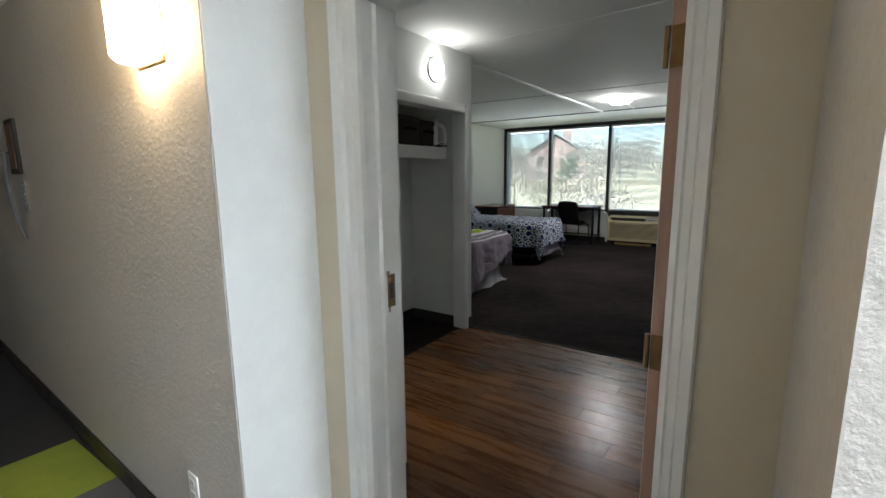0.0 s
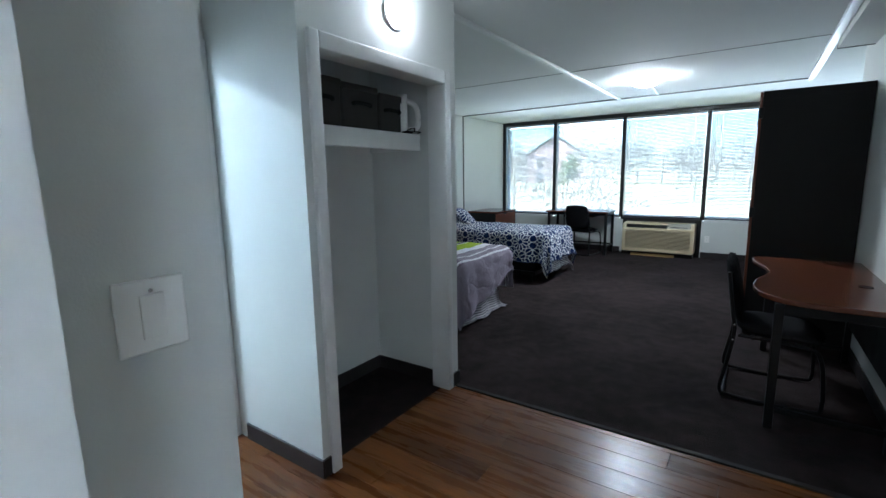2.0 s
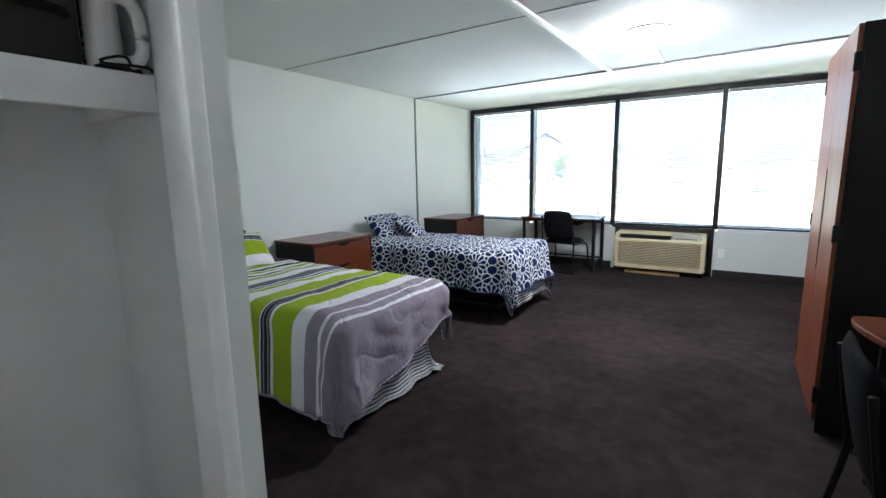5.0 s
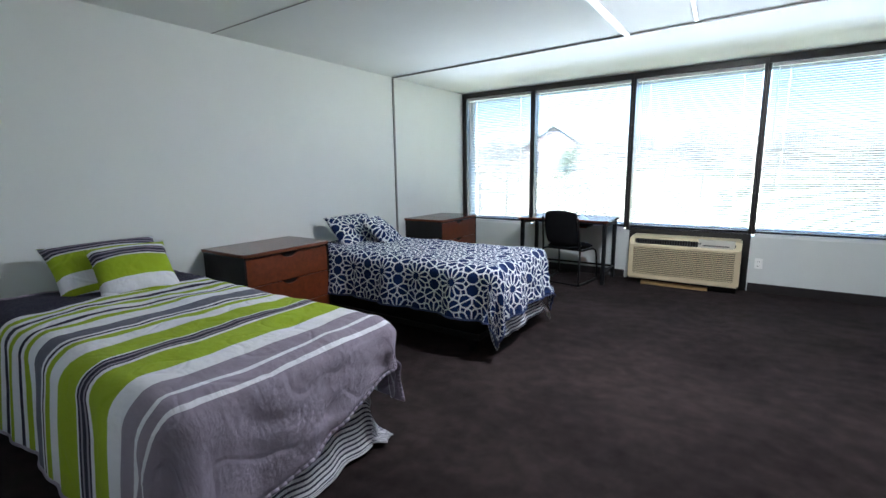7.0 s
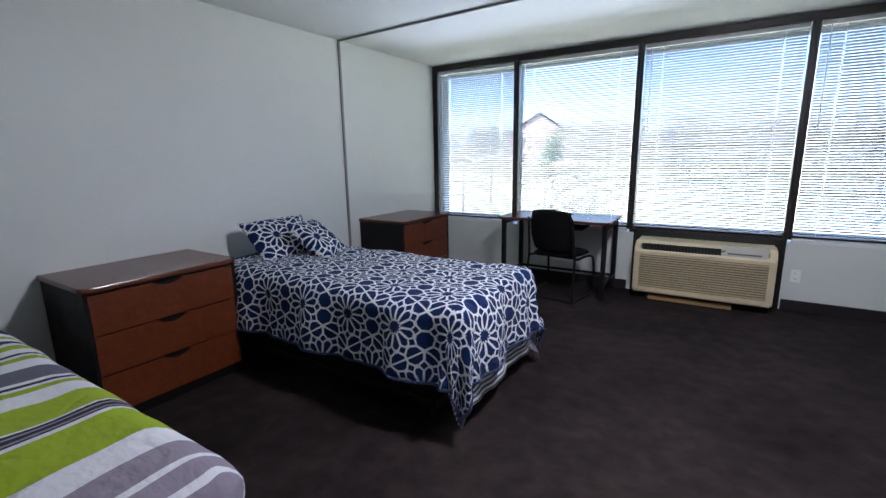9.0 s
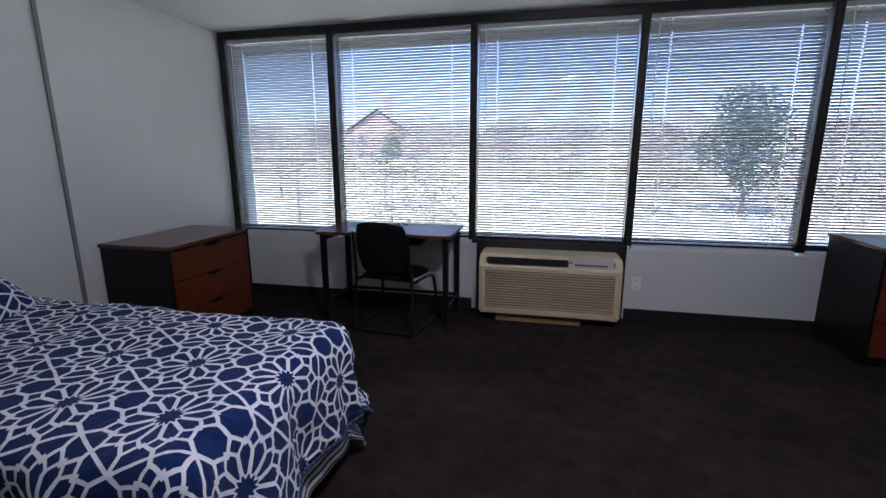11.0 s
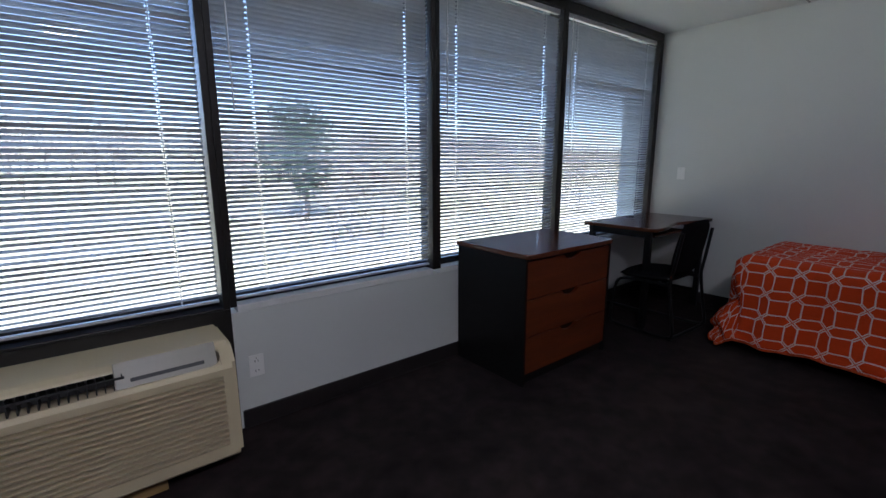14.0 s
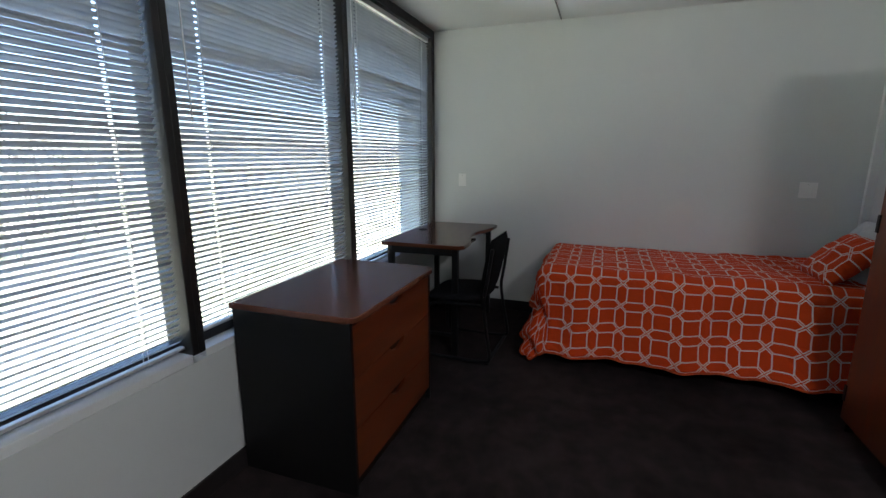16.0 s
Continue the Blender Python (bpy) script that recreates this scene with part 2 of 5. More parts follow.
# ---- plan ----
CEIL = 2.58
ROOM_X, WIN_Y, SILL = 7.97, 10.0, 0.66
EAST, NORTH_STEP = 5.265, 6.60
CLOSET_X, CLOSET_S, CLOSET_N, CLOSET_BACK = 2.86, 2.362, 3.612, 2.19
BATH_X, BATH_H = 2.13, 2.12
DOOR_Y, DOOR_L, DOOR_R, DOOR_H = 1.0, 4.01, 4.94, 2.07
HALL_Y, HALL_E, SPLIT, THRESHOLD = 0.57, 0.43, 1.12, 3.575


def wall(name, x0, x1, y0, y1, z0=0.0, z1=CEIL, mat=WALL, label="pale grey painted wall with fine roller texture"):
    return structure(name, box(x0, x1, y0, y1, z0, z1), mat, label)


wall("wall_west", -0.15, 0.0, CLOSET_N - 0.09, 10.15, label="pale painted wall behind the beds")
wall("wall_window", 0.0, ROOM_X, 10.0, 10.2, 0.0, SILL - 0.03, label="low painted wall under the windows")
wall("wall_east", ROOM_X, ROOM_X + 0.15, NORTH_STEP - 0.12, 10.2, label="pale painted wall beside the orange bed")
wall("wall_step", EAST, ROOM_X, NORTH_STEP - 0.12, NORTH_STEP, label="pale painted wall at the bed's head")
wall("wall_entry_east", EAST, EAST + 0.12, DOOR_Y + 0.13, NORTH_STEP - 0.12, label="pale painted wall along the entry and desk")
wall("wall_room_south", 0.0, CLOSET_X, CLOSET_N - 0.09, CLOSET_N, label="painted wall between closet and bedroom")
# the closet's front, with its opening
CO_S, CO_N, CO_H = 2.456, 3.482, 2.07
wall("wall_closet_front_south", CLOSET_X - 0.12, CLOSET_X, CLOSET_S, CO_S)
wall("wall_closet_front_north", CLOSET_X - 0.12, CLOSET_X, CO_N, CLOSET_N - 0.09)
wall("wall_closet_front_top", CLOSET_X - 0.12, CLOSET_X, CO_S, CO_N, CO_H, CEIL)
wall("wall_closet_south", BATH_X, CLOSET_X - 0.12, CLOSET_S, CLOSET_S + 0.1)
wall("wall_closet_back", CLOSET_BACK - 0.1, CLOSET_BACK, CLOSET_S + 0.1, CLOSET_N - 0.09)
# the bathroom's door wall and shell
STUB_X, STUB_Y = 3.786, 1.428
BD_S, BD_N = 1.53, 2.327
wall("wall_bath_front_north", BATH_X - 0.12, BATH_X, BD_N, CLOSET_S + 0.1)
wall("wall_bath_front_south", BATH_X - 0.12, BATH_X, STUB_Y - 0.1, BD_S)
wall("wall_bath_front_top", BATH_X - 0.12, BATH_X, BD_S, BD_N, BATH_H, CEIL)
wall("wall_bath_west", -0.12, 0.0, 1.03, CLOSET_N - 0.09, label="pale painted bathroom wall")
wall("wall_bath_east", BATH_X - 0.30, BATH_X - 0.12, CLOSET_S + 0.001, CLOSET_S + 0.1)
wall("wall_bath_north", 0.0, CLOSET_BACK - 0.1, 2.80, 2.90)
# the entry door's wall, its stub and the hall
wall("wall_stub", BATH_X - 0.12, STUB_X, DOOR_Y + 0.13, STUB_Y - 0.003)
wall("wall_bath_south", -0.12, BATH_X - 0.12, 1.02, 1.14, label="pale painted bathroom wall")
wall("wall_door_south_west", 2.0, DOOR_L - 0.03, DOOR_Y, DOOR_Y + 0.13, mat=CREAM, label="cream painted wall beside the entry door")
wall("wall_door_south_east", DOOR_R + 0.03, EAST + 0.12, DOOR_Y, DOOR_Y + 0.13, mat=CREAM, label="cream painted wall beside the entry door")
wall("wall_door_top", DOOR_L - 0.03, DOOR_R + 0.03, DOOR_Y, DOOR_Y + 0.13, DOOR_H + 0.03, CEIL, CREAM, "cream painted wall above the entry door")
NICHE_W, NICHE_IN, NICHE_E = 3.80, 3.707, 5.19


def hall_y(x):
    """The corridor wall west of the niche runs slightly askew."""
    return HALL_Y + (NICHE_W - x) * 0.05


structure("wall_hall_west", slab([(-6.0, hall_y(-6.0)), (NICHE_W, HALL_Y), (NICHE_IN, DOOR_Y), (1.9, DOOR_Y + 0.02), (-6.0, hall_y(-6.0) + 0.15)], 0.0, CEIL), HALL_WALL, "textured greige corridor wall")
structure("wall_niche_west", slab([(NICHE_W, HALL_Y + 0.004), (NICHE_W + 0.012, HALL_Y), (NICHE_IN + 0.012, DOOR_Y), (NICHE_IN, DOOR_Y)], 0.0, CEIL), TRIM, "white painted splayed side of the door niche")
wall("wall_hall_east", NICHE_E, 9.0, HALL_E, DOOR_Y, mat=HALL_WALL, label="textured greige corridor wall")
wall("wall_hall_south", -6.0, 9.0, -1.55, -1.40, mat=HALL_WALL, label="textured greige corridor wall")
wall("wall_hall_end_west", -6.15, -6.0, -1.55, 1.4, mat=HALL_WALL, label="textured corridor end wall")
wall("wall_hall_end_east", 9.0, 9.15, -1.55, DOOR_Y, mat=HALL_WALL, label="textured corridor end wall")

structure("floor_carpet", box(-0.12, 8.12, THRESHOLD, 10.1, -0.12, 0.0), CARPET, "dark brown low-pile bedroom carpet")
structure("floor_closet", box(CLOSET_BACK, CLOSET_X - 0.06, CLOSET_S + 0.1, CLOSET_N - 0.09, -0.11, 0.004), CARPET, "dark carpet inside the closet")
structure("floor_entry_base", box(BATH_X - 0.06, EAST + 0.1, SPLIT, THRESHOLD, -0.12, -0.012), GROUT, "subfloor under the wooden planks")
structure("floor_hall", box(-6.0, 9.0, -1.5, SPLIT, -0.12, -0.008), HALL_CARPET, "dark corridor carpet")
structure("floor_hall_west", box(-6.0, -0.13, SPLIT, 1.4, -0.12, -0.008), HALL_CARPET, "dark corridor carpet")
structure("ceiling_hall_west", box(-6.0, -0.16, SPLIT, 1.4, 2.44, 2.72), CEILING, "white corridor ceiling panels")
structure("floor_bath_base", box(-0.1, BATH_X - 0.06, SPLIT, 2.9, -0.12, -0.010), GROUT, "grout under the bathroom tiles")
structure("ceiling", box(-0.15, 8.15, SPLIT, 10.2, CEIL, CEIL + 0.15), CEILING, "white painted concrete ceiling")
structure("ceiling_hall", box(-6.0, 9.0, -1.5, SPLIT, 2.44, 2.72), CEILING, "white corridor ceiling panels")

# ---- windows and blinds ----
FRONT = WIN_Y
MULL = [0.0, 1.165, 2.495, 3.85, 5.145, 6.42, ROOM_X]


def window(i, x0, x1):
    left = 0.07 if i == 0 else 0.032
    right = 0.07 if i == 5 else 0.032
    w = thing("window_%d" % (i + 1), "fixed window pane in a dark bronze frame", "window", (x0 + x1) / 2, FRONT, SILL, kind="structure")
    h, a, b = CEIL - SILL, x0 - (x0 + x1) / 2, x1 - (x0 + x1) / 2
    lo = -0.03 if i == 2 else 0.0
    part("jamb", box(a, a + left, 0.0, 0.14, lo, h - 0.07, 0.004), BRONZE, w)
    part("jamb", box(b - right, b, 0.0, 0.14, lo, h - 0.07, 0.004), BRONZE, w)
    part("head", box(a, b, 0.0, 0.14, h - 0.07, h, 0.004), BRONZE, w)
    part("bottom_rail", box(a + left, b - right, 0.085, 0.14, 0.0, 0.05, 0.004), BRONZE, w)
    part("window_sill", box(a + left, b - right, 0.003, 0.085, -0.03, 0.006, 0.003), BRONZE if i == 2 else TRIM, w)
    g = part("pane", box(a + left - 0.004, b - right + 0.004, 0.108, 0.114, 0.04, h - 0.06), GLASS, w, "clear window glass")
    g.visible_shadow = False
    return a + left, b - right, h


def slat_mesh(length, width=0.0288):
    """A slightly crowned slat with a cord slot near each end."""
    bm = bmesh.new()
    hole = length / 2 - 0.16
    xs = [-length / 2, -hole - 0.007, -hole + 0.007, hole - 0.007, hole + 0.007, length / 2]
    ys = [-0.5, -0.14, 0.14, 0.5]
    v = [[bm.verts.new((x, s * width, 0.0022 * (1 - (2 * s) ** 2))) for x in xs] for s in ys]
    for k in range(3):
        for q in range(5):
            if k == 1 and q in (1, 3):
                continue
            bm.faces.new((v[k][q], v[k][q + 1], v[k + 1][q + 1], v[k + 1][q]))
    bmesh.ops.solidify(bm, geom=list(bm.faces), thickness=0.0007)
    bmesh.ops.recalc_face_normals(bm, faces=bm.faces)
    me = bpy.data.meshes.new("slat")
    bm.to_mesh(me)
    bm.free()
    me.materials.append(SLAT)
    return me


PITCH = 0.0238
TILTS = (-38, -31, -36, -38, -38, -37)
for i in range(6):
    x0, x1 = MULL[i], MULL[i + 1]
    a, b, h = window(i, x0, x1)
    length = b - a - 0.016
    bl = thing("window_blind", "lowered horizontal blind with tilted open white slats", "blind", (x0 + x1) / 2 + (a + b) / 2, FRONT + 0.045, SILL, group="blinds in the window wall")
    top = h - 0.072
    low = 0.07 if i == 4 else 0.03
    part("headrail", box(-length / 2, length / 2, -0.016, 0.016, top - 0.036, top, 0.003), SLAT, bl)
    part("bottom_rail", box(-length / 2, length / 2, -0.013, 0.013, low, low + 0.014, 0.004), SLAT, bl)
    me = slat_mesh(length)
    n = int((top - 0.06 - low - 0.03) / PITCH)
    rng = random.Random(i)
    for k in range(n + 1):
        s = new("slat", me)
        s.parent = bl
        s.matrix_local = pose(rng.uniform(-0.002, 0.002), 0, low + 0.036 + k * PITCH, TILTS[i] + rng.uniform(-1.5, 1.5), rng.uniform(-0.06, 0.06), 0)
    for side in (-1, 1):
        cx = side * (length / 2 - 0.16)
        bm = bmesh.new()
        for yy in (-0.0142, 0.0142):
            box(cx - 0.0012, cx + 0.0012, yy - 0.0008, yy + 0.0008, low + 0.01, top - 0.03, bm=bm)
        part("ladder_cord", bm, WHITE_PLASTIC, bl)
    part("tilt_wand", tube([(-length / 2 + 0.06, -0.032, top - 0.03), (-length / 2 + 0.062, -0.034, top - 0.9)], 0.004, 6), WHITE_PLASTIC, bl)


# ---- facade outside the windows ----
EAVE = mottled("eave_paint", (0.05, 0.07, 0.09), 0.8, 0.1, 1.5, 40.0, 0.3)
structure("roof_overhang", box(-1.5, ROOM_X + 1.5, 10.2, 11.12, CEIL + 0.03, CEIL + 0.30, 0.01), EAVE, "dark painted overhang above the windows")
for side, x0 in (("west", -0.16), ("east", ROOM_X)):
    structure("wall_return_" + side, box(x0, x0 + 0.16, 10.2, 10.38, -0.5, CEIL + 0.03), WALL, "pale painted return at the end of the windows")
structure("wall_facade", box(-1.5, ROOM_X + 1.5, 10.205, 10.23, -3.4, SILL - 0.05), WALL, "pale painted outer wall under the windows")


# ---- wall unit under the window ----
def air_conditioner():
    w, d, h = 1.165, 0.34, 0.515
    ac = thing("air_conditioner", "yellowed beige through-wall air conditioner under the window", "air conditioner", 3.195, WIN_Y, 0.085)
    # profile in y and z: front leans back towards the top
    bm = bmesh.new()
    prof = [(0.0, 0.0), (-d + 0.01, 0.0), (-d, 0.012), (-d + 0.004, 0.415), (-d + 0.02, 0.435)]
    prof += [(-d + 0.075, h - 0.02), (-d + 0.095, h - 0.004), (-d + 0.11, h), (0.0, h)]
    low = [(0.0, 0.0), (-d + 0.01, 0.0), (-d, 0.012), (-d + 0.002, 0.40), (-d + 0.012, 0.412), (0.0, 0.412)]

    def extrude(pr, x0, x1, bm):
        a = [bm.verts.new((x0, y, z)) for y, z in pr]
        b = [bm.verts.new((x1, y, z)) for y, z in pr]
        for j in range(len(pr)):
            k = (j + 1) % len(pr)
            bm.faces.new((a[j], a[k], b[k], b[j]))
        bm.faces.new(a)
        bm.faces.new(b)

    extrude(prof, -w / 2, -w / 2 + 0.055, bm)
    extrude(prof, w / 2 - 0.055, w / 2, bm)
    outer = [e for e in bm.edges if all(abs(abs(v.co.x) - w / 2) < 1e-5 for v in e.verts) and min(v.co.y for v in e.verts) < -0.01]
    bmesh.ops.bevel(bm, geom=outer, offset=0.016, segments=4, affect="EDGES", clamp_overlap=True)
    # rounded ends of the outlet slot, in the plane of the sloping front
    run = Vector((0.055, h - 0.02 - 0.435))
    run_n = run.normalized()
    tall = run.length
    for sx in (-1, 1):
        for up in (0, 1):
            r = tall * 0.46
            pts = [(0.0, 0.0)] + [(r - r * math.sin(q * math.pi / 16), r - r * math.cos(q * math.pi / 16)) for q in range(9)]
            rows = []
            for depth in (0.002, 0.03):
                ring = []
                for px, pz in pts:
                    pz = tall - pz if up else pz
                    ring.append(bm.verts.new((sx * (w / 2 - 0.056 - px), -d + 0.02 + run_n.x * pz + depth, 0.435 + run_n.y * pz - depth * 0.3)))
                rows.append(ring)
            for q in range(len(pts)):
                k = (q + 1) % len(pts)
                bm.faces.new((rows[0][q], rows[0][k], rows[1][k], rows[1][q]))
            bm.faces.new(rows[0])
            bm.faces.new(rows[1])
    extrude([(0, 0.0), (-d + 0.03, 0.0), (-d + 0.03, 0.412), (0, 0.412)], -w / 2 + 0.055, w / 2 - 0.055, bm)
    top = [(-d + 0.07, h - 0.028), (-d + 0.075, h - 0.02), (-d + 0.095, h - 0.004), (-d + 0.11, h), (0, h), (0, h - 0.03)]
    extrude(top, -w / 2 + 0.055, w / 2 - 0.055, bm)
    extrude([(-d + 0.004, 0.385), (-d + 0.004, 0.415), (-d + 0.018, 0.432), (-d + 0.03, 0.432), (-d + 0.03, 0.385)], -w / 2 + 0.055, w / 2 - 0.055, bm)
    extrude([(-d + 0.01, 0.0), (-d, 0.012), (-d + 0.001, 0.06), (-d + 0.03, 0.06), (-d + 0.03, 0.0)], -w / 2 + 0.055, w / 2 - 0.055, bm)
    part("casing", bm, AC_PLASTIC, ac)
    me = None
    for k in range(14):
        z = 0.068 + k * 0.0228
        if me is None:
            bm = bmesh.new()
            extrude([(-d + 0.001, 0.0), (-d - 0.001, 0.010), (-d + 0.03, 0.012), (-d + 0.03, 0.0)], -w / 2 + 0.055, w / 2 - 0.055, bm)
            bmesh.ops.recalc_face_normals(bm, faces=bm.faces)
            me = bpy.data.meshes.new("louvre")
            bm.to_mesh(me)
            bm.free()
            me.materials.append(AC_PLASTIC)
        o = new("louvre", me)
        o.parent = ac
        o.matrix_local = pose(0, 0, z)
    # Dark sheet behind the louvres paints the shade in their gaps.
    part("intake_back", box(-w / 2 + 0.055, w / 2 - 0.055, -d + 0.0255, -d + 0.0285, 0.06, 0.385), AC_DARK, ac, "dark sheet behind the louvres for the shade in their gaps")
    part("outlet_back", box(-w / 2 + 0.055, w / 2 - 0.055, -0.20, -0.19, 0.412, h - 0.03), AC_DARK, ac, "dark air outlet")
    for k in range(26):
        x = -w / 2 + 0.075 + k * 0.0275
        part("outlet_vane", box(x, x + 0.004, -d + 0.055, -0.20, 0.416, h - 0.032), AC_DARK, ac)
    part("outlet_bar", box(-w / 2 + 0.06, 0.19, -d + 0.05, -d + 0.058, 0.465, 0.473), AC_DARK, ac)
    m = Matrix.Translation((w / 2 - 0.245, -d + 0.063, 0.47)) @ Matrix.Rotation(radians(-30), 4, "X")
    bm = box(-0.18, 0.18, -0.006, 0.004, -0.055, 0.055, 0.003)
    bmesh.ops.transform(bm, matrix=m, verts=bm.verts)
    part("control_panel", bm, mottled("panel_plastic", (0.34, 0.32, 0.27), 0.4, 0.05), ac, "brown-grey control flap")
    bm = box(-0.13, 0.13, -0.008, -0.006, -0.03, -0.015)
    bmesh.ops.transform(bm, matrix=m, verts=bm.verts)
    part("control_strip", bm, AC_DARK, ac)
    part("sub_base", box(-w / 2 + 0.10, w / 2 - 0.02, -0.22, 0.0, -0.085, 0.0, 0.004), BLACK, ac, "black sub-base")
    # The sleeve's dark rim past the unit's sides also stands in for shadow.
    part("sleeve", box(-w / 2 - 0.07, w / 2 + 0.07, -0.008, 0.0, -0.085, 0.572), BRONZE, ac, "dark metal sleeve behind the unit, widened for the shadow beside it")
    return ac


air_conditioner()
sp = tagged(new("wooden_strip"), "yellow raw wooden strip under the air conditioner", "wood strip")
sp.matrix_world = pose(3.12, 9.75, 0.0)
part("strip", box(-0.36, 0.36, -0.02, 0.012, 0.0, 0.045, 0.003), YELLOW_WOOD, sp)


# ---- case goods ----
def rounded_front(x0, x1, y0, y1, r=0.05, n=5):
    """Outline of a top whose two front corners (at y0) are rounded."""
    pts = [(x1, y1), (x0, y1)]
    pts += [(x0 + r - r * math.cos(a), y0 + r - r * math.sin(a)) for a in (math.pi / 2 * k / n for k in range(n + 1))]
    pts += [(x1 - r + r * math.sin(a), y0 + r - r * math.cos(a)) for a in (math.pi / 2 * k / n for k in range(n + 1))]
    return pts


def drawer_front(w, h):
    """A drawer front with a scooped finger pull cut in its upper edge."""
    bm = bmesh.new()
    s, dp, n = 0.085, 0.034, 8
    top = [(-w / 2, h), (-s, h)] + [(-s + 2 * s * k / n, h - dp * math.sin(math.pi * k / n) ** 0.6) for k in range(1, n)] + [(s, h), (w / 2, h)]
    pts = [(-w / 2, 0.0)] + top + [(w / 2, 0.0)]
    f = bm.faces.new([bm.verts.new((x, 0.0, z)) for x, z in pts])
    r = bmesh.ops.extrude_face_region(bm, geom=[f])
    bmesh.ops.translate(bm, verts=[v for v in r["geom"] if isinstance(v, bmesh.types.BMVert)], vec=(0, -0.019, 0))
    return bm


def chest(label, x, y, rz, w=0.90, d=0.56, h=0.835):
    """Local: front towards -y, back at y = 0."""
    c = thing("chest_of_drawers", label, "chest", x, y, 0, rz, "chests of drawers")
    part("side_panel", box(-w / 2 + 0.012, -w / 2 + 0.032, -d + 0.03, -0.004, 0.0, h - 0.028, 0.001), BLACK, c, "black laminate side")
    part("side_panel", box(w / 2 - 0.032, w / 2 - 0.012, -d + 0.03, -0.004, 0.0, h - 0.028, 0.001), BLACK, c, "black laminate side")
    part("back_panel", box(-w / 2 + 0.032, w / 2 - 0.032, -0.012, -0.004, 0.05, h - 0.028), BLACK, c)
    part("carcass", box(-w / 2 + 0.032, w / 2 - 0.032, -d + 0.055, -0.012, 0.02, h - 0.028), BLACK, c, "black carcass behind the drawers")
    part("top", slab(rounded_front(-w / 2, w / 2, -d, 0.0, 0.06), h - 0.028, h, 0.005), CHERRY_TOP, c, "reddish brown laminate top with a wooden edge")
    part("plinth", box(-w / 2 + 0.032, w / 2 - 0.032, -d + 0.06, -d + 0.075, 0.0, 0.07), BLACK, c)
    dh = (h - 0.028 - 0.075 - 0.012) / 3
    for k in range(3):
        o = part("drawer", drawer_front(w - 0.07, dh - 0.008), CHERRY, c, "cherry drawer front with a scooped pull")
        o.matrix_local = pose(0, -d + 0.052, 0.075 + k * dh)
        # Black strip gives the scooped pull its shadow as colour.
        part("pull_shade_strip", box(-0.10, 0.10, 0.001, 0.003, dh - 0.055, dh - 0.001), BLACK, o)
    return c


chest("cherry three-drawer chest with black sides between the beds", 0.004, 6.22, 90, 0.88, 0.62, 0.81)
chest("cherry three-drawer chest with black sides in the corner by the window", 0.004, 8.95, 90, 0.90, 0.62, 0.81)
chest("cherry three-drawer chest with black sides below the window", 5.765, 9.985, 0, 0.92, 0.64)


def desk(label, x, y, rz, w=1.16, d=0.60, h=0.83, group="desks"):
    """Local: back at y = 0, front edge with a shallow curved bay towards -y."""
    k = thing("desk", label, "desk", x, y, 0, rz, group)
    out = [(w / 2, 0.0), (-w / 2, 0.0), (-w / 2, -d + 0.03), (-w / 2 + 0.03, -d)]
    n = 18
    for j in range(n + 1):
        s = j / n
        out.append((-w * 0.38 + w * 0.76 * s, -d + 0.085 * math.sin(math.pi * s) ** 2))
    out += [(w / 2 - 0.03, -d), (w / 2, -d + 0.03)]
    part("desktop", slab(out, h - 0.028, h, 0.005), CHERRY_TOP, k, "reddish brown laminate desktop with a curved front")
    for sx in (-1, 1):
        for sy, yy in ((0, -0.055), (1, -d + 0.075)):
            part("leg", box(sx * (w / 2 - 0.05) - 0.022, sx * (w / 2 - 0.05) + 0.022, yy - 0.022, yy + 0.022, 0.0, h - 0.028, 0.004), BLACK_METAL, k)
        part("side_rail", box(sx * (w / 2 - 0.05) - 0.015, sx * (w / 2 - 0.05) + 0.015, -d + 0.09, -0.07, h - 0.085, h - 0.03, 0.002), BLACK_METAL, k)
        part("foot_rail", box(sx * (w / 2 - 0.05) - 0.012, sx * (w / 2 - 0.05) + 0.012, -d + 0.09, -0.07, 0.14, 0.165, 0.002), BLACK_METAL, k)
    part("back_rail", box(-w / 2 + 0.06, w / 2 - 0.06, -0.07, -0.05, h - 0.10, h - 0.03, 0.002), BLACK_METAL, k)
    part("stretcher", box(-w / 2 + 0.06, w / 2 - 0.06, -0.065, -0.045, 0.14, 0.165, 0.002), BLACK_METAL, k)
    part("keyboard_tray", box(-0.26, 0.30, -d + 0.14, -0.18, h - 0.115, h - 0.095, 0.003), CHERRY_TOP, k, "brown pencil drawer under the top")
    part("grommet", lathe([(0.0, 0.0), (0.036, 0.0), (0.036, 0.003), (0.026, 0.004), (0.0, 0.002)], 20, m=Matrix.Translation((0.06, -0.09, h))), BLACK, k, "black cable grommet")
    return k


desk("desk with cherry top and black metal legs at the window", 1.83, 9.985, 0, 1.18, 0.62, 0.80)
desk("desk with cherry top and black legs in the window corner", 7.33, 9.985, 0, 1.09, 0.64, 0.845)


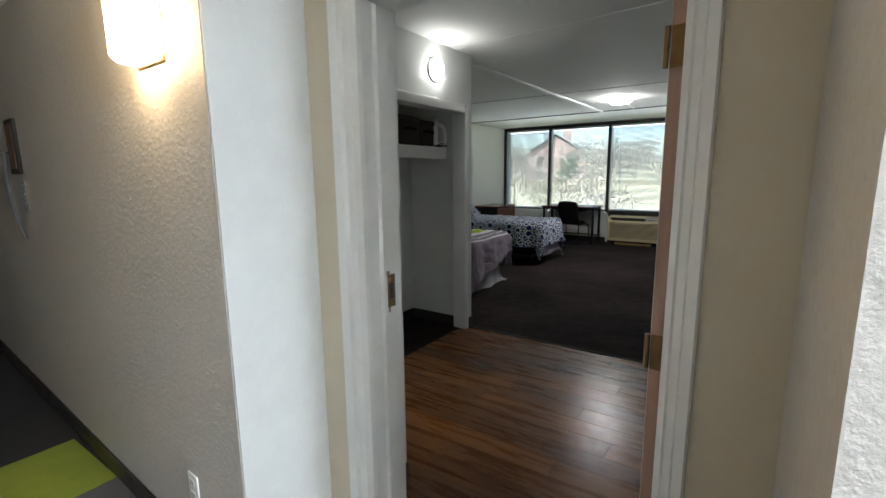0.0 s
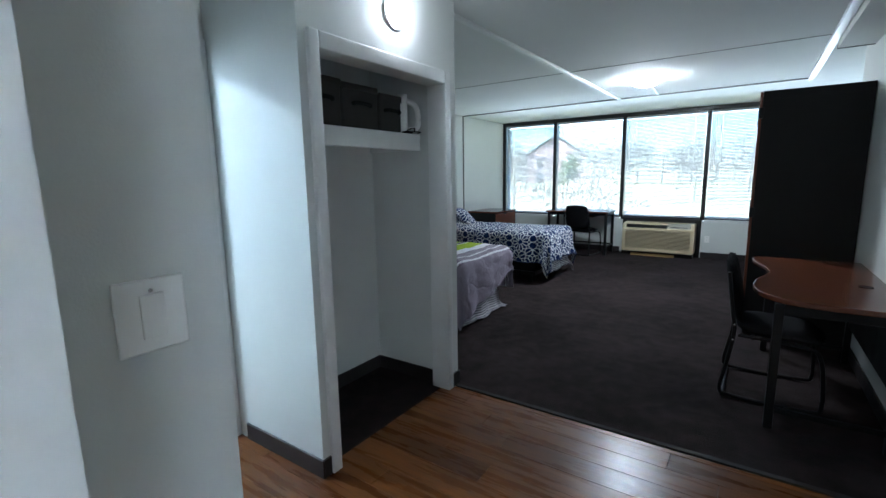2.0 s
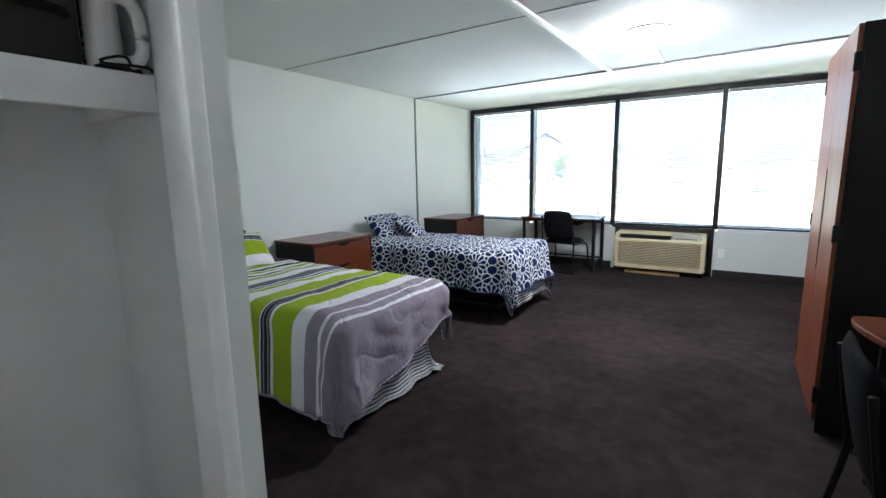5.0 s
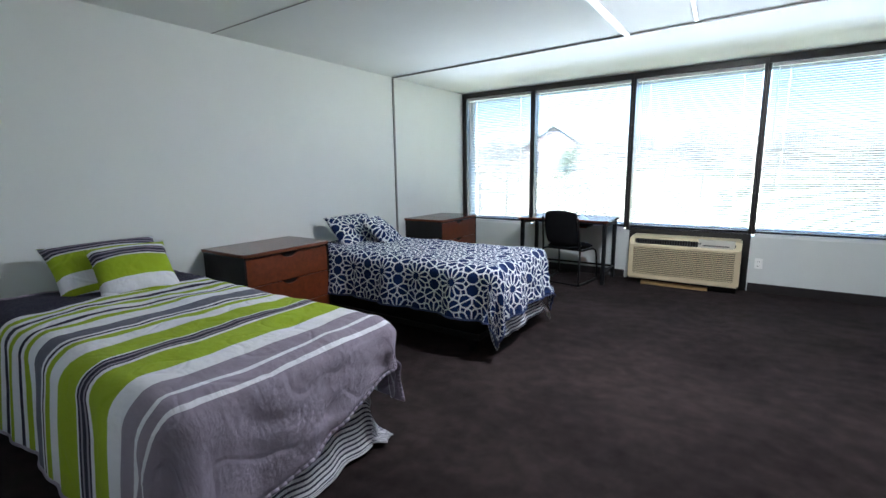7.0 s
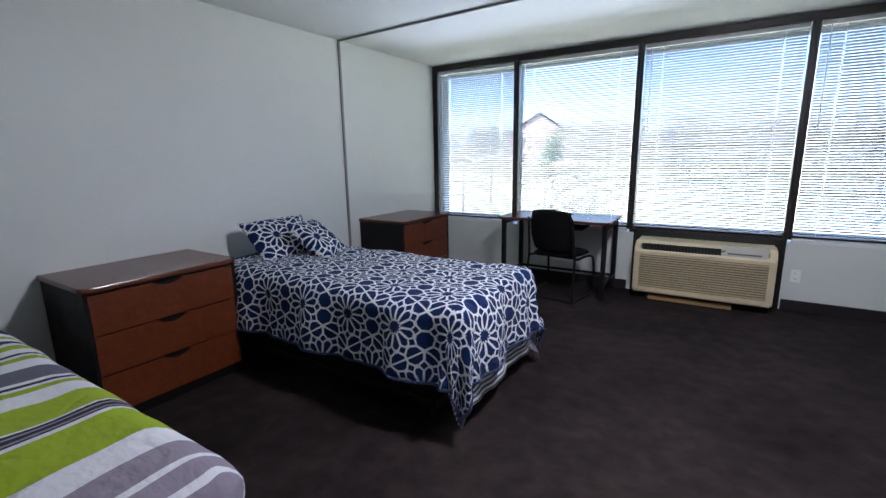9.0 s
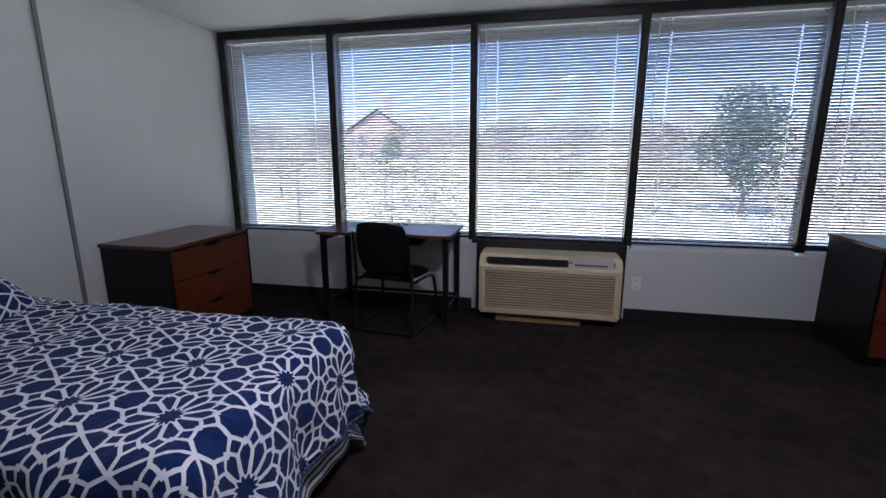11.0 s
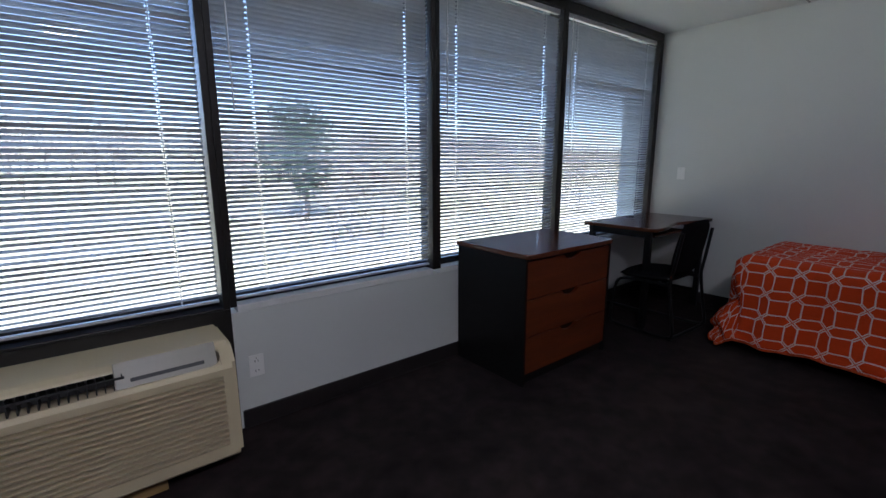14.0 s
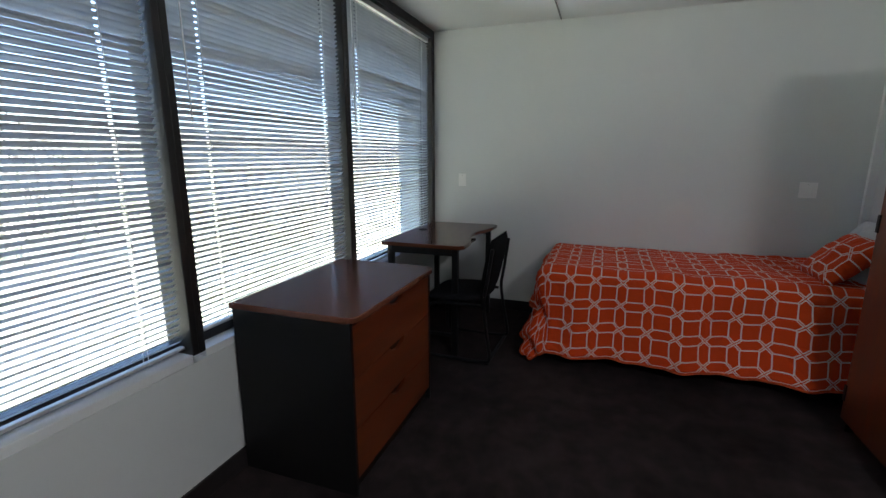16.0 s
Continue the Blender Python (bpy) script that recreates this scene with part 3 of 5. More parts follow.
def peninsula_desk():
    """The desk along the entry wall: a wavy front edge and a rounded end."""
    h = 0.78
    k = thing("desk", "cherry-topped desk with a wavy front edge beside the wardrobe", "desk", EAST - 0.006, 4.03, 0, 0, "desks")
    ctrl = [(0.0, 0.0), (-0.38, 0.0), (-0.55, 0.05), (-0.655, 0.18), (-0.69, 0.36), (-0.67, 0.58), (-0.61, 0.75), (-0.58, 0.90), (-0.605, 1.08), (-0.66, 1.24), (-0.69, 1.40), (-0.685, 1.52), (-0.645, 1.565), (0.0, 1.57)]
    p = [Vector((*q, 0)) for q in ctrl]
    for _ in range(2):
        q = [p[0]]
        for a, b in zip(p, p[1:]):
            q += [a * 0.8 + b * 0.2, a * 0.2 + b * 0.8]
        q.append(p[-1])
        p = q
    part("desktop", slab([(v.x, v.y) for v in p], h - 0.03, h, 0.006), CHERRY_TOP, k, "reddish cherry desktop with a wavy edge")
    for yy in (0.07, 1.465):
        part("end_panel", box(-0.06, -0.02, yy - 0.02, yy + 0.02, 0.0, h - 0.03, 0.003), BLACK_METAL, k)
        part("leg", box(-0.58, -0.535, yy - 0.022, yy + 0.022, 0.0, h - 0.03, 0.004), BLACK_METAL, k)
        part("side_rail", box(-0.54, -0.06, yy - 0.014, yy + 0.014, h - 0.09, h - 0.032, 0.002), BLACK_METAL, k)
        part("foot_rail", box(-0.54, -0.06, yy - 0.012, yy + 0.012, 0.10, 0.13, 0.002), BLACK_METAL, k)
    part("modesty_panel", box(-0.045, -0.03, 0.09, 1.445, 0.30, h - 0.03), BLACK, k, "black modesty panel")
    part("pencil_drawer", box(-0.46, -0.12, 0.40, 0.95, h - 0.11, h - 0.035, 0.004), BLACK, k)
    part("grommet", lathe([(0.0, 0.0), (0.036, 0.0), (0.036, 0.003), (0.026, 0.004), (0.0, 0.002)], 20, m=Matrix.Translation((-0.12, 0.62, h))), BLACK, k, "black cable grommet")


peninsula_desk()


def wardrobe(label, x, y, rz, w=0.90, d=0.66, h=2.23):
    """Local: back at y = 0, doors towards -y."""
    k = thing("wardrobe", label, "wardrobe", x, y, 0, rz, "tall wardrobes")
    t = 0.022
    part("side_panel", box(-w / 2, -w / 2 + t, -d + 0.022, 0, 0, h, 0.001), BLACK, k, "black laminate side")
    part("side_panel", box(w / 2 - t, w / 2, -d + 0.022, 0, 0, h, 0.001), BLACK, k, "black laminate side")
    part("top_panel", box(-w / 2 + t, w / 2 - t, -d + 0.022, 0, h - t, h - 0.001), BLACK, k)
    part("back_panel", box(-w / 2 + t, w / 2 - t, -0.012, 0, 0.06, h - t), BLACK, k)
    part("bottom_panel", box(-w / 2 + t, w / 2 - t, -d + 0.022, -0.012, 0.07, 0.07 + t), BLACK, k)
    part("plinth", box(-w / 2 + t, w / 2 - t, -d + 0.06, -d + 0.075, 0, 0.07), BLACK, k)
    for s in (-1, 1):
        d0, d1 = (-w / 2 + 0.002, -0.002) if s < 0 else (0.002, w / 2 - 0.002)
        door = part("door", box(d0, d1, -d, -d + 0.02, 0.075, h - 0.004, 0.0015), CHERRY_UP, k, "cherry laminate door")
        hx = s * (w / 2 - 0.006)
        for z in (0.22, h * 0.52, h - 0.18):
            part("hinge", box(hx - 0.012, hx + 0.012, -d - 0.006, -d + 0.034, z - 0.045, z + 0.045, 0.003), BLACK_METAL, door, "black hinge")
        # Flat black lens stands in for the shaded scoop between the doors.
        pull = [(0.004, -0.30)] + [(0.004 + 0.020 * math.sin(math.pi * q / 10) ** 1.5, -0.30 + 0.06 * q) for q in range(1, 10)] + [(0.004, 0.30)]
        bm = slab([(s * px, pz) for px, pz in pull], -0.001, 0.002)
        bmesh.ops.transform(bm, matrix=pose(0, -d, 1.16, 90, 0, 0), verts=bm.verts)
        part("finger_pull", bm, BLACK, door, "flat black shape for the shade in the door's scooped finger pull")
    return k


wardrobe("tall wardrobe with cherry doors and black sides at the wall's end", EAST - 0.006, 6.34, -90, 0.90, 0.735, 2.16)
wardrobe("tall wardrobe with cherry doors beside the orange bed", 6.19, NORTH_STEP + 0.014, 180, 0.90, 0.53, 2.19)


# ---- chairs ----
def chair(label, x, y, rz):
    """A black office side chair on a bent sled base. Local: faces -y."""
    c = thing("desk_chair", label, "chair", x, y, 0, rz, "black desk chairs")

    def cushion(w, d, t, bulge, bow, m, name):
        bm = bmesh.new()
        n = 10
        grid = {}
        for side in (0, 1):
            for i in range(n + 1):
                for j in range(n + 1):
                    u, v = -1 + 2 * i / n, -1 + 2 * j / n
                    # squircle outline
                    uu = u * (1 - 0.14 * v * v * abs(u))
                    vv = v * (1 - 0.14 * u * u * abs(v))
                    e = (1 - u ** 4) * (1 - v ** 4)
                    z = (t / 2 * e ** 0.4 + bulge * e) if side else -t / 2 * e ** 0.4
                    grid[side, i, j] = bm.verts.new(m @ Vector((uu * w / 2, vv * d / 2, z + bow * u * u)))
        for side in (0, 1):
            for i in range(n):
                for j in range(n):
                    bm.faces.new([grid[side, a, b] for a, b in ((i, j), (i + 1, j), (i + 1, j + 1), (i, j + 1))])
        bmesh.ops.remove_doubles(bm, verts=bm.verts, dist=0.0005)
        return part(name, bm, BLACK_FABRIC, c, "black upholstery", True)

    cushion(0.50, 0.48, 0.065, 0.012, 0.0, pose(0, -0.02, 0.455, 3, 0, 0), "seat")
    cushion(0.47, 0.46, 0.05, 0.012, 0.03, pose(0, 0.25, 0.70, 79, 0, 0), "backrest")
    for s in (-1, 1):
        pts = [(s * 0.235, 0.275, 0.84), (s * 0.245, 0.235, 0.55), (s * 0.25, 0.215, 0.46), (s * 0.262, 0.255, 0.20), (s * 0.268, 0.285, 0.05), (s * 0.27, 0.255, 0.013), (s * 0.27, -0.22, 0.013), (s * 0.268, -0.26, 0.04), (s * 0.262, -0.235, 0.36), (s * 0.25, -0.18, 0.425), (s * 0.245, 0.20, 0.43)]
        part("sled_frame", tube(smooth_path(pts, 3), 0.0125, 8), BLACK_METAL, c, "bent black steel tube", True)
        for z in (0.40, 0.50):
            part("bolt", lathe([(0.0, 0.0), (0.008, 0.0), (0.008, 0.005), (0.0, 0.006)], 10, m=pose(s * 0.262, 0.225, z, 0, 90 * s, 0)), CHROME, c, "bright bolt")
    part("cross_bar", tube([(-0.27, 0.26, 0.013), (0.27, 0.26, 0.013)], 0.0125, 8), BLACK_METAL, c)
    part("seat_bar", tube([(-0.26, 0.12, 0.425), (0.26, 0.12, 0.425)], 0.011, 8), BLACK_METAL, c)
    return c


chair("black fabric desk chair on a bent tube base by the window", 1.93, 9.47, 172)
chair("black fabric desk chair pushed up to the wavy desk", 4.72, 4.66, 90)
chair("black fabric desk chair tucked at the corner desk", 7.02, 9.40, 178)


# ---- beds ----
def cloth(length, width, drop_f, drop_n, drop_s, top, rad=0.07, seed=0, puff=0.012, wave=0.02, step=0.03, head=0.0, floor=0.03, flare=0.0, skew=0.0, corner=2):
    """A cover laid on a bed: local x runs from the head (0) to the foot, y across. UV in metres along the cloth."""
    rng = random.Random(seed)
    ph = [rng.uniform(0, 6.28) for _ in range(8)]
    bm = bmesh.new()
    uvl = bm.loops.layers.uv.new("UVMap")
    ns, nt = int((length - head + drop_f) / step), int((width + drop_n + drop_s) / step)
    verts, uv = {}, {}

    def hang(d):
        a = min(d / rad, math.pi / 2)
        rest = max(0.0, d - rad * math.pi / 2)
        return rad * math.sin(a) + rest * 0.10 + flare * max(0.0, rest - 0.22), rad * (1 - math.cos(a)) + rest * 0.985

    for i in range(ns + 1):
        for j in range(nt + 1):
            t = -width / 2 - drop_n + (width + drop_n + drop_s) * j / nt
            s = head + (length - head + drop_f + skew * max(-1.0, min(1.0, 2 * t / width))) * i / ns
            dx = max(0.0, s - (length - rad))
            dy = max(0.0, abs(t) - (width / 2 - rad))
            sg = 1 if t > 0 else -1
            d = math.hypot(dx, dy)
            bx, by = min(s, length - rad), sg * min(abs(t), width / 2 - rad)
            if d > 0:
                out, down = hang((dx ** corner + dy ** corner) ** (1 / corner))
                nx, ny = dx / d, sg * dy / d
                along = s if dy > dx else t
                if dx > 0 and dy > 0:
                    along = s + t
                k = min(1.0, max(0.0, d - 0.06) / 0.25)
                out += k * wave * (math.sin(along * 9.0 + ph[0]) + 0.6 * math.sin(along * 19.0 + ph[1]) + 0.3 * math.sin(along * 37 + ph[2]))
                x, y, z = bx + nx * out, by + ny * out, top - down
            else:
                x, y, z = bx, by, top
            q = noise.noise(Vector((s * 3.1 + ph[3], t * 3.1, seed)))
            q2 = noise.noise(Vector((s * 9.0, t * 9.0 + ph[4], seed + 5)))
            fade = 1.0 if d < 0.08 else 0.35
            z += fade * (puff * q + 0.4 * puff * q2)
            # crumpled hem towards the foot
            hem = max(0.0, min(1.0, (s - length + 0.15) / 0.3))
            x += 0.006 * q2 + hem * puff * 0.9 * noise.noise(Vector((s * 16.0, t * 6.0, seed + 9)))
            y += 0.006 * q
            z = max(z, floor + 0.012 * (1 + q))
            verts[i, j] = bm.verts.new((x, y, z))
            uv[i, j] = (s, t)
    for i in range(ns):
        for j in range(nt):
            idx = ((i, j), (i + 1, j), (i + 1, j + 1), (i, j + 1))
            f = bm.faces.new([verts[k] for k in idx])
            for l, k in zip(f.loops, idx):
                l[uvl].uv = uv[k]
    return bm


def cover(name, label, category, bm, mat, x, y, rz, thick=0.012, hem=None):
    rim = [(e.verts[0].co.copy(), e.verts[1].co.copy()) for e in bm.edges if e.is_boundary] if hem else []
    ob = obj(name, bm, mat, None, "", True)
    ob.matrix_world = pose(x, y, 0, 0, 0, rz)
    sol = ob.modifiers.new("thickness", "SOLIDIFY")
    sol.thickness, sol.offset = thick, -1
    if rim:
        bm = bmesh.new()
        for a, b in rim:
            tube([a, b], 0.0085, 6, bm)
        part("hem", bm, hem, ob, "sewn edge of the comforter", True)
    return tagged(ob, label, category)


def pillow(name, label, w, h, t, m, mat, seed=0, base=3.0, swap=False):
    bm = bmesh.new()
    uvl = bm.loops.layers.uv.new("UVMap")
    n = 18
    grid, uv = {}, {}
    for side in (0, 1):
        for i in range(n + 1):
            for j in range(n + 1):
                u, v = -1 + 2 * i / n, -1 + 2 * j / n
                e = max(0.0, (1 - u * u) * (1 - v * v)) ** 0.42
                pinch = 1 - 0.07 * (1 - u * u) * abs(v) ** 3
                pinch2 = 1 - 0.07 * (1 - v * v) * abs(u) ** 3
                wob = noise.noise(Vector((u * 2.2 + seed, v * 2.2, seed))) * 0.014
                z = (t / 2 * e + wob * e) * (1 if side else -1)
                grid[side, i, j] = bm.verts.new((u * w / 2 * pinch2, v * h / 2 * pinch, z))
                uv[side, i, j] = (base + v * h / 2, u * w / 2) if swap else (base + u * w / 2, v * h / 2)
    for side in (0, 1):
        for i in range(n):
            for j in range(n):
                idx = [(side, a, b) for a, b in ((i, j), (i + 1, j), (i + 1, j + 1), (i, j + 1))]
                f = bm.faces.new([grid[k] for k in idx])
                for l, k in zip(f.loops, idx):
                    l[uvl].uv = uv[k]
    bmesh.ops.remove_doubles(bm, verts=bm.verts, dist=0.0004)
    ob = obj(name, bm, mat, None, "", True)
    ob.matrix_world = m
    return tagged(ob, label, "pillow")


def bed(label, x, y, rz, length=2.02, width=0.98, top=0.66):
    """Local: head at x = 0, foot towards +x."""
    b = thing("bed", label, "bed", x, y, 0, rz, "single beds")
    part("mattress", box(0.0, length, -width / 2, width / 2, top - 0.22, top, 0.05, 3), SHEET, b, "mattress in a pale sheet", True)
    # Black base is deepened to double as the shade under the bed.
    part("box_spring", box(0.01, length - 0.02, -width / 2 + 0.02, width / 2 - 0.02, top - 0.50, top - 0.222, 0.02), BLACK_FABRIC, b, "black box base, deepened for the shade under the bed")
    for sy in (-1, 1):
        part("side_rail", box(0.0, length - 0.03, sy * (width / 2 - 0.05) - 0.02, sy * (width / 2 - 0.05) + 0.02, top - 0.55, top - 0.502, 0.003), BLACK_METAL, b)
        for xx in (0.08, length - 0.12):
            part("leg", box(xx - 0.025, xx + 0.025, sy * (width / 2 - 0.09) - 0.025, sy * (width / 2 - 0.09) + 0.025, 0.0, top - 0.55, 0.004), BLACK_METAL, b)
    part("foot_rail", box(length - 0.07, length - 0.03, -width / 2 + 0.07, width / 2 - 0.07, top - 0.55, top - 0.502, 0.003), BLACK_METAL, b)
    return b


def fabric(name):
    m = Mat(name, 0.9, 0.0, 0.15)
    m.p.inputs["Sheen Weight"].default_value = 0.04
    uvn = m.t.nodes.new("ShaderNodeUVMap")
    u, v, _ = m.xyz(uvn.outputs[0])
    weave = m.noise(m.coord("UV", (900, 900, 1)), 1.0, 2.0)
    crease = m.noise(m.coord("UV", (6, 6, 1)), 1.0, 5.0, 0.6)
    # meandering stitch lines with puffed cloth between, and fine pulls
    quilt = m.noise(m.coord("UV", (3.2, 3.2, 1)), 1.0, 1.0)
    groove = m.span(m.math("ABSOLUTE", m.math("SUBTRACT", quilt, 0.5)), 0.0, 0.035, 0.0, 1.0)
    pulls = m.noise(m.coord("UV", (14, 34, 1)), 1.0, 3.0, 0.6)
    h = m.math("ADD", m.math("MULTIPLY", weave, 0.08), m.math("ADD", crease, m.math("ADD", m.math("MULTIPLY", groove, 0.22), m.math("MULTIPLY", pulls, 0.3))))
    m.bump(h, 0.7, 0.034)
    return m, u, v


def bands(start, total, rows):
    """Stops for a constant ramp from widths along the cloth."""
    out, p = [], 0.0
    for wdt, c in rows:
        out.append((p / total, c))
        p += wdt
    return out


WHITE_C, LILAC, GREEN, NAVY, GREY = (0.72, 0.72, 0.76), (0.27, 0.235, 0.29), (0.30, 0.40, 0.015), (0.022, 0.020, 0.042), (0.12, 0.12, 0.16)
SHEETM, su, sv = fabric("pinstriped_sheet")
fr = SHEETM.math("FRACT", SHEETM.math("MULTIPLY", sv, 9.0))
g1 = SHEETM.math("LESS_THAN", SHEETM.math("FRACT", SHEETM.math("MULTIPLY", su, 42.0)), 0.42)
g2 = SHEETM.math("GREATER_THAN", SHEETM.math("SINE", SHEETM.math("MULTIPLY", su, 30.0)), 0.1)
SHEETM.color(SHEETM.mix(SHEETM.math("MULTIPLY", g1, SHEETM.math("GREATER_THAN", SHEETM.math("ADD", su, SHEETM.math("MULTIPLY", g2, 0.02)), 2.30)), (0.60, 0.60, 0.62), (0.05, 0.05, 0.075)))
SHEET = SHEETM.m

STRIPES, su, sv = fabric("striped_comforter")
T = 2.9
row = [(0.04, NAVY), (0.05, WHITE_C), (0.04, GREEN), (0.05, WHITE_C), (0.04, NAVY), (0.05, WHITE_C), (0.05, GREEN), (0.07, WHITE_C), (0.03, NAVY), (0.04, WHITE_C), (0.045, GREEN), (0.10, WHITE_C), (0.11, GREY), (0.022, WHITE_C), (0.03, NAVY), (0.022, WHITE_C), (0.045, GREEN), (0.10, WHITE_C), (0.16, GREEN), (0.016, WHITE_C), (0.016, NAVY)]
row2 = [(0.010, LILAC), (0.016, NAVY), (0.010, LILAC), (0.016, NAVY), (0.016, WHITE_C), (0.20, GREEN), (0.11, WHITE_C), (0.10, LILAC), (0.028, WHITE_C), (0.05, LILAC), (0.028, WHITE_C), (1.4, LILAC)]
s1 = STRIPES.ramp(STRIPES.math("DIVIDE", STRIPES.math("SUBTRACT", su, 0.53), T), bands(0, T, row), "CONSTANT")
w1 = sum(r[0] for r in row)
s2 = STRIPES.ramp(STRIPES.math("DIVIDE", STRIPES.math("SUBTRACT", su, 0.53 + w1), T), bands(0, T, row2), "CONSTANT")
STRIPES.color(STRIPES.mix(STRIPES.math("GREATER_THAN", su, 0.53 + w1), s1, s2))
STRIPES = STRIPES.m


def lattice(m, x, y, px, py):
    """Coordinates to the nearest point of a staggered lattice."""
    def cell(ox, oy):
        a = m.math("SUBTRACT", m.math("FRACT", m.math("ADD", m.math("DIVIDE", x, px), ox)), 0.5)
        b = m.math("SUBTRACT", m.math("FRACT", m.math("ADD", m.math("DIVIDE", y, py), oy)), 0.5)
        return m.math("MULTIPLY", a, px), m.math("MULTIPLY", b, py)
    a, b = cell(0.5, 0.5), cell(0.0, 0.0)
    ra = m.math("SQRT", m.math("ADD", m.math("MULTIPLY", a[0], a[0]), m.math("MULTIPLY", a[1], a[1])))
    rb = m.math("SQRT", m.math("ADD", m.math("MULTIPLY", b[0], b[0]), m.math("MULTIPLY", b[1], b[1])))
    near = m.math("LESS_THAN", ra, rb)

    def pick(p, q):
        return m.math("ADD", m.math("MULTIPLY", p, near), m.math("MULTIPLY", q, m.math("SUBTRACT", 1.0, near)))
    return pick(a[0], b[0]), pick(a[1], b[1]), m.math("MINIMUM", ra, rb), m.math("MAXIMUM", ra, rb)


def star_cloth(name, px=0.36, py=0.36 * 1.732):
    """Navy cloth with a white lattice of twelve-pointed rosettes."""
    m, u, v = fabric(name)
    x, y, r, far = lattice(m, u, v, px, py)
    th = m.math("ARCTAN2", y, x)
    sec = m.math("PINGPONG", m.math("ADD", th, 6.2832), 0.2618)
    off = m.math("MULTIPLY", r, m.math("SINE", sec))
    off2 = m.math("MULTIPLY", r, m.math("SINE", m.math("SUBTRACT", 0.2618, sec)))
    W = 0.0064
    spoke = m.math("MULTIPLY", m.math("LESS_THAN", off, W), m.math("MULTIPLY", m.math("GREATER_THAN", r, 0.040), m.math("LESS_THAN", r, 0.103)))
    # the rosette's zigzag rims
    zig = m.math("SUBTRACT", r, m.math("SUBTRACT", 0.045, m.math("MULTIPLY", sec, 0.055)))
    rim = m.math("LESS_THAN", m.math("ABSOLUTE", zig), W * 0.8)
    zig2 = m.math("SUBTRACT", r, m.math("ADD", 0.100, m.math("MULTIPLY", sec, 0.135)))
    rim2 = m.math("LESS_THAN", m.math("ABSOLUTE", zig2), W * 1.2)
    zig3 = m.math("SUBTRACT", r, m.math("SUBTRACT", 0.158, m.math("MULTIPLY", sec, 0.135)))
    rim3 = m.math("LESS_THAN", m.math("ABSOLUTE", zig3), W * 1.2)
    edge = m.math("LESS_THAN", m.math("SUBTRACT", far, r), W * 1.5)
    outer = m.math("MULTIPLY", m.math("LESS_THAN", off, W), m.math("GREATER_THAN", r, 0.158))
    f = spoke
    for q in (rim, rim2, rim3, edge, outer):
        f = m.math("MAXIMUM", f, q)
    m.color(m.mix(f, (0.005, 0.019, 0.085), (0.70, 0.72, 0.74)))
    return m.m


def trellis_cloth(name, px=0.17, py=0.165):
    """Orange cloth with a pale trellis: crossings joined by paired lines into long octagons."""
    m, u, v = fabric(name)
    x = m.math("PINGPONG", m.math("ADD", u, 30.0), px / 2)
    y = m.math("PINGPONG", m.math("ADD", v, 30.0), py / 2)
    W, k = 0.0042, 0.032

    def near(a, b):
        return m.math("LESS_THAN", m.math("ABSOLUTE", m.math("SUBTRACT", a, b)), W)
    low = m.math("MAXIMUM", x, y)
    # paired diagonals through each crossing
    gap = m.math("ABSOLUTE", m.math("SUBTRACT", m.math("ABSOLUTE", m.math("SUBTRACT", x, y)), 0.0080))
    diag = m.math("MULTIPLY", m.math("LESS_THAN", gap, W * 1.1), m.math("LESS_THAN", low, k + 0.006))
    hor = m.math("MULTIPLY", near(y, k), m.math("GREATER_THAN", x, k))
    ver = m.math("MULTIPLY", near(x, k), m.math("GREATER_THAN", y, k))
    f = diag
    for q in (hor, ver):
        f = m.math("MAXIMUM", f, q)
    m.color(m.mix(f, (0.64, 0.058, 0.007), (0.74, 0.62, 0.58)))
    return m.m


STAR, TRELLIS = star_cloth("navy_star_fabric"), trellis_cloth("orange_trellis_fabric")
BED1_Y, BED2_Y, BED_X = 4.93, 7.21, 0.15
bed("single bed on a black frame under a striped comforter", BED_X, BED1_Y, 0)
cover("comforter", "green, white, grey and lilac striped quilted comforter on a bed", "comforter", cloth(2.27, 1.16, 0.34, 0.50, 0.44, 0.73, 0.12, 3, 0.024, 0.013, head=0.10, skew=-0.17, corner=5), STRIPES, BED_X, BED1_Y, 0, hem=mottled("lilac_hem", LILAC, 0.9, 0.15, 9.0, 500.0, 0.5))
cover("flat_sheet", "white pinstriped sheet hanging to the floor at a bed's foot", "sheet", cloth(2.03, 0.98, 0.68, 0.30, 0.52, 0.668, 0.04, 8, 0.0, 0.018, head=1.55, floor=0.02, flare=0.14), SHEET, BED_X, BED1_Y, 0, 0.004)
bed("single bed on a black frame under a navy star comforter", BED_X, BED2_Y, 0)
cover("comforter", "navy comforter with a white star lattice on a bed", "comforter", cloth(2.19, 1.06, 0.36, 0.37, 0.36, 0.72, 0.10, 5, 0.019, 0.024, head=0.10), STAR, BED_X, BED2_Y, 0, hem=mottled("navy_hem", (0.03, 0.045, 0.11), 0.9, 0.2, 9.0, 500.0, 0.5))
cover("flat_sheet", "white striped sheet showing below the navy comforter", "sheet", cloth(2.05, 0.98, 0.51, 0.20, 0.48, 0.668, 0.04, 9, 0.0, 0.014, head=1.55, floor=0.02, flare=0.25), SHEET, BED_X, BED2_Y, 0, 0.004)
bed("single bed on a black frame under an orange comforter", 7.47, 6.66, 90, 2.08, 0.93)
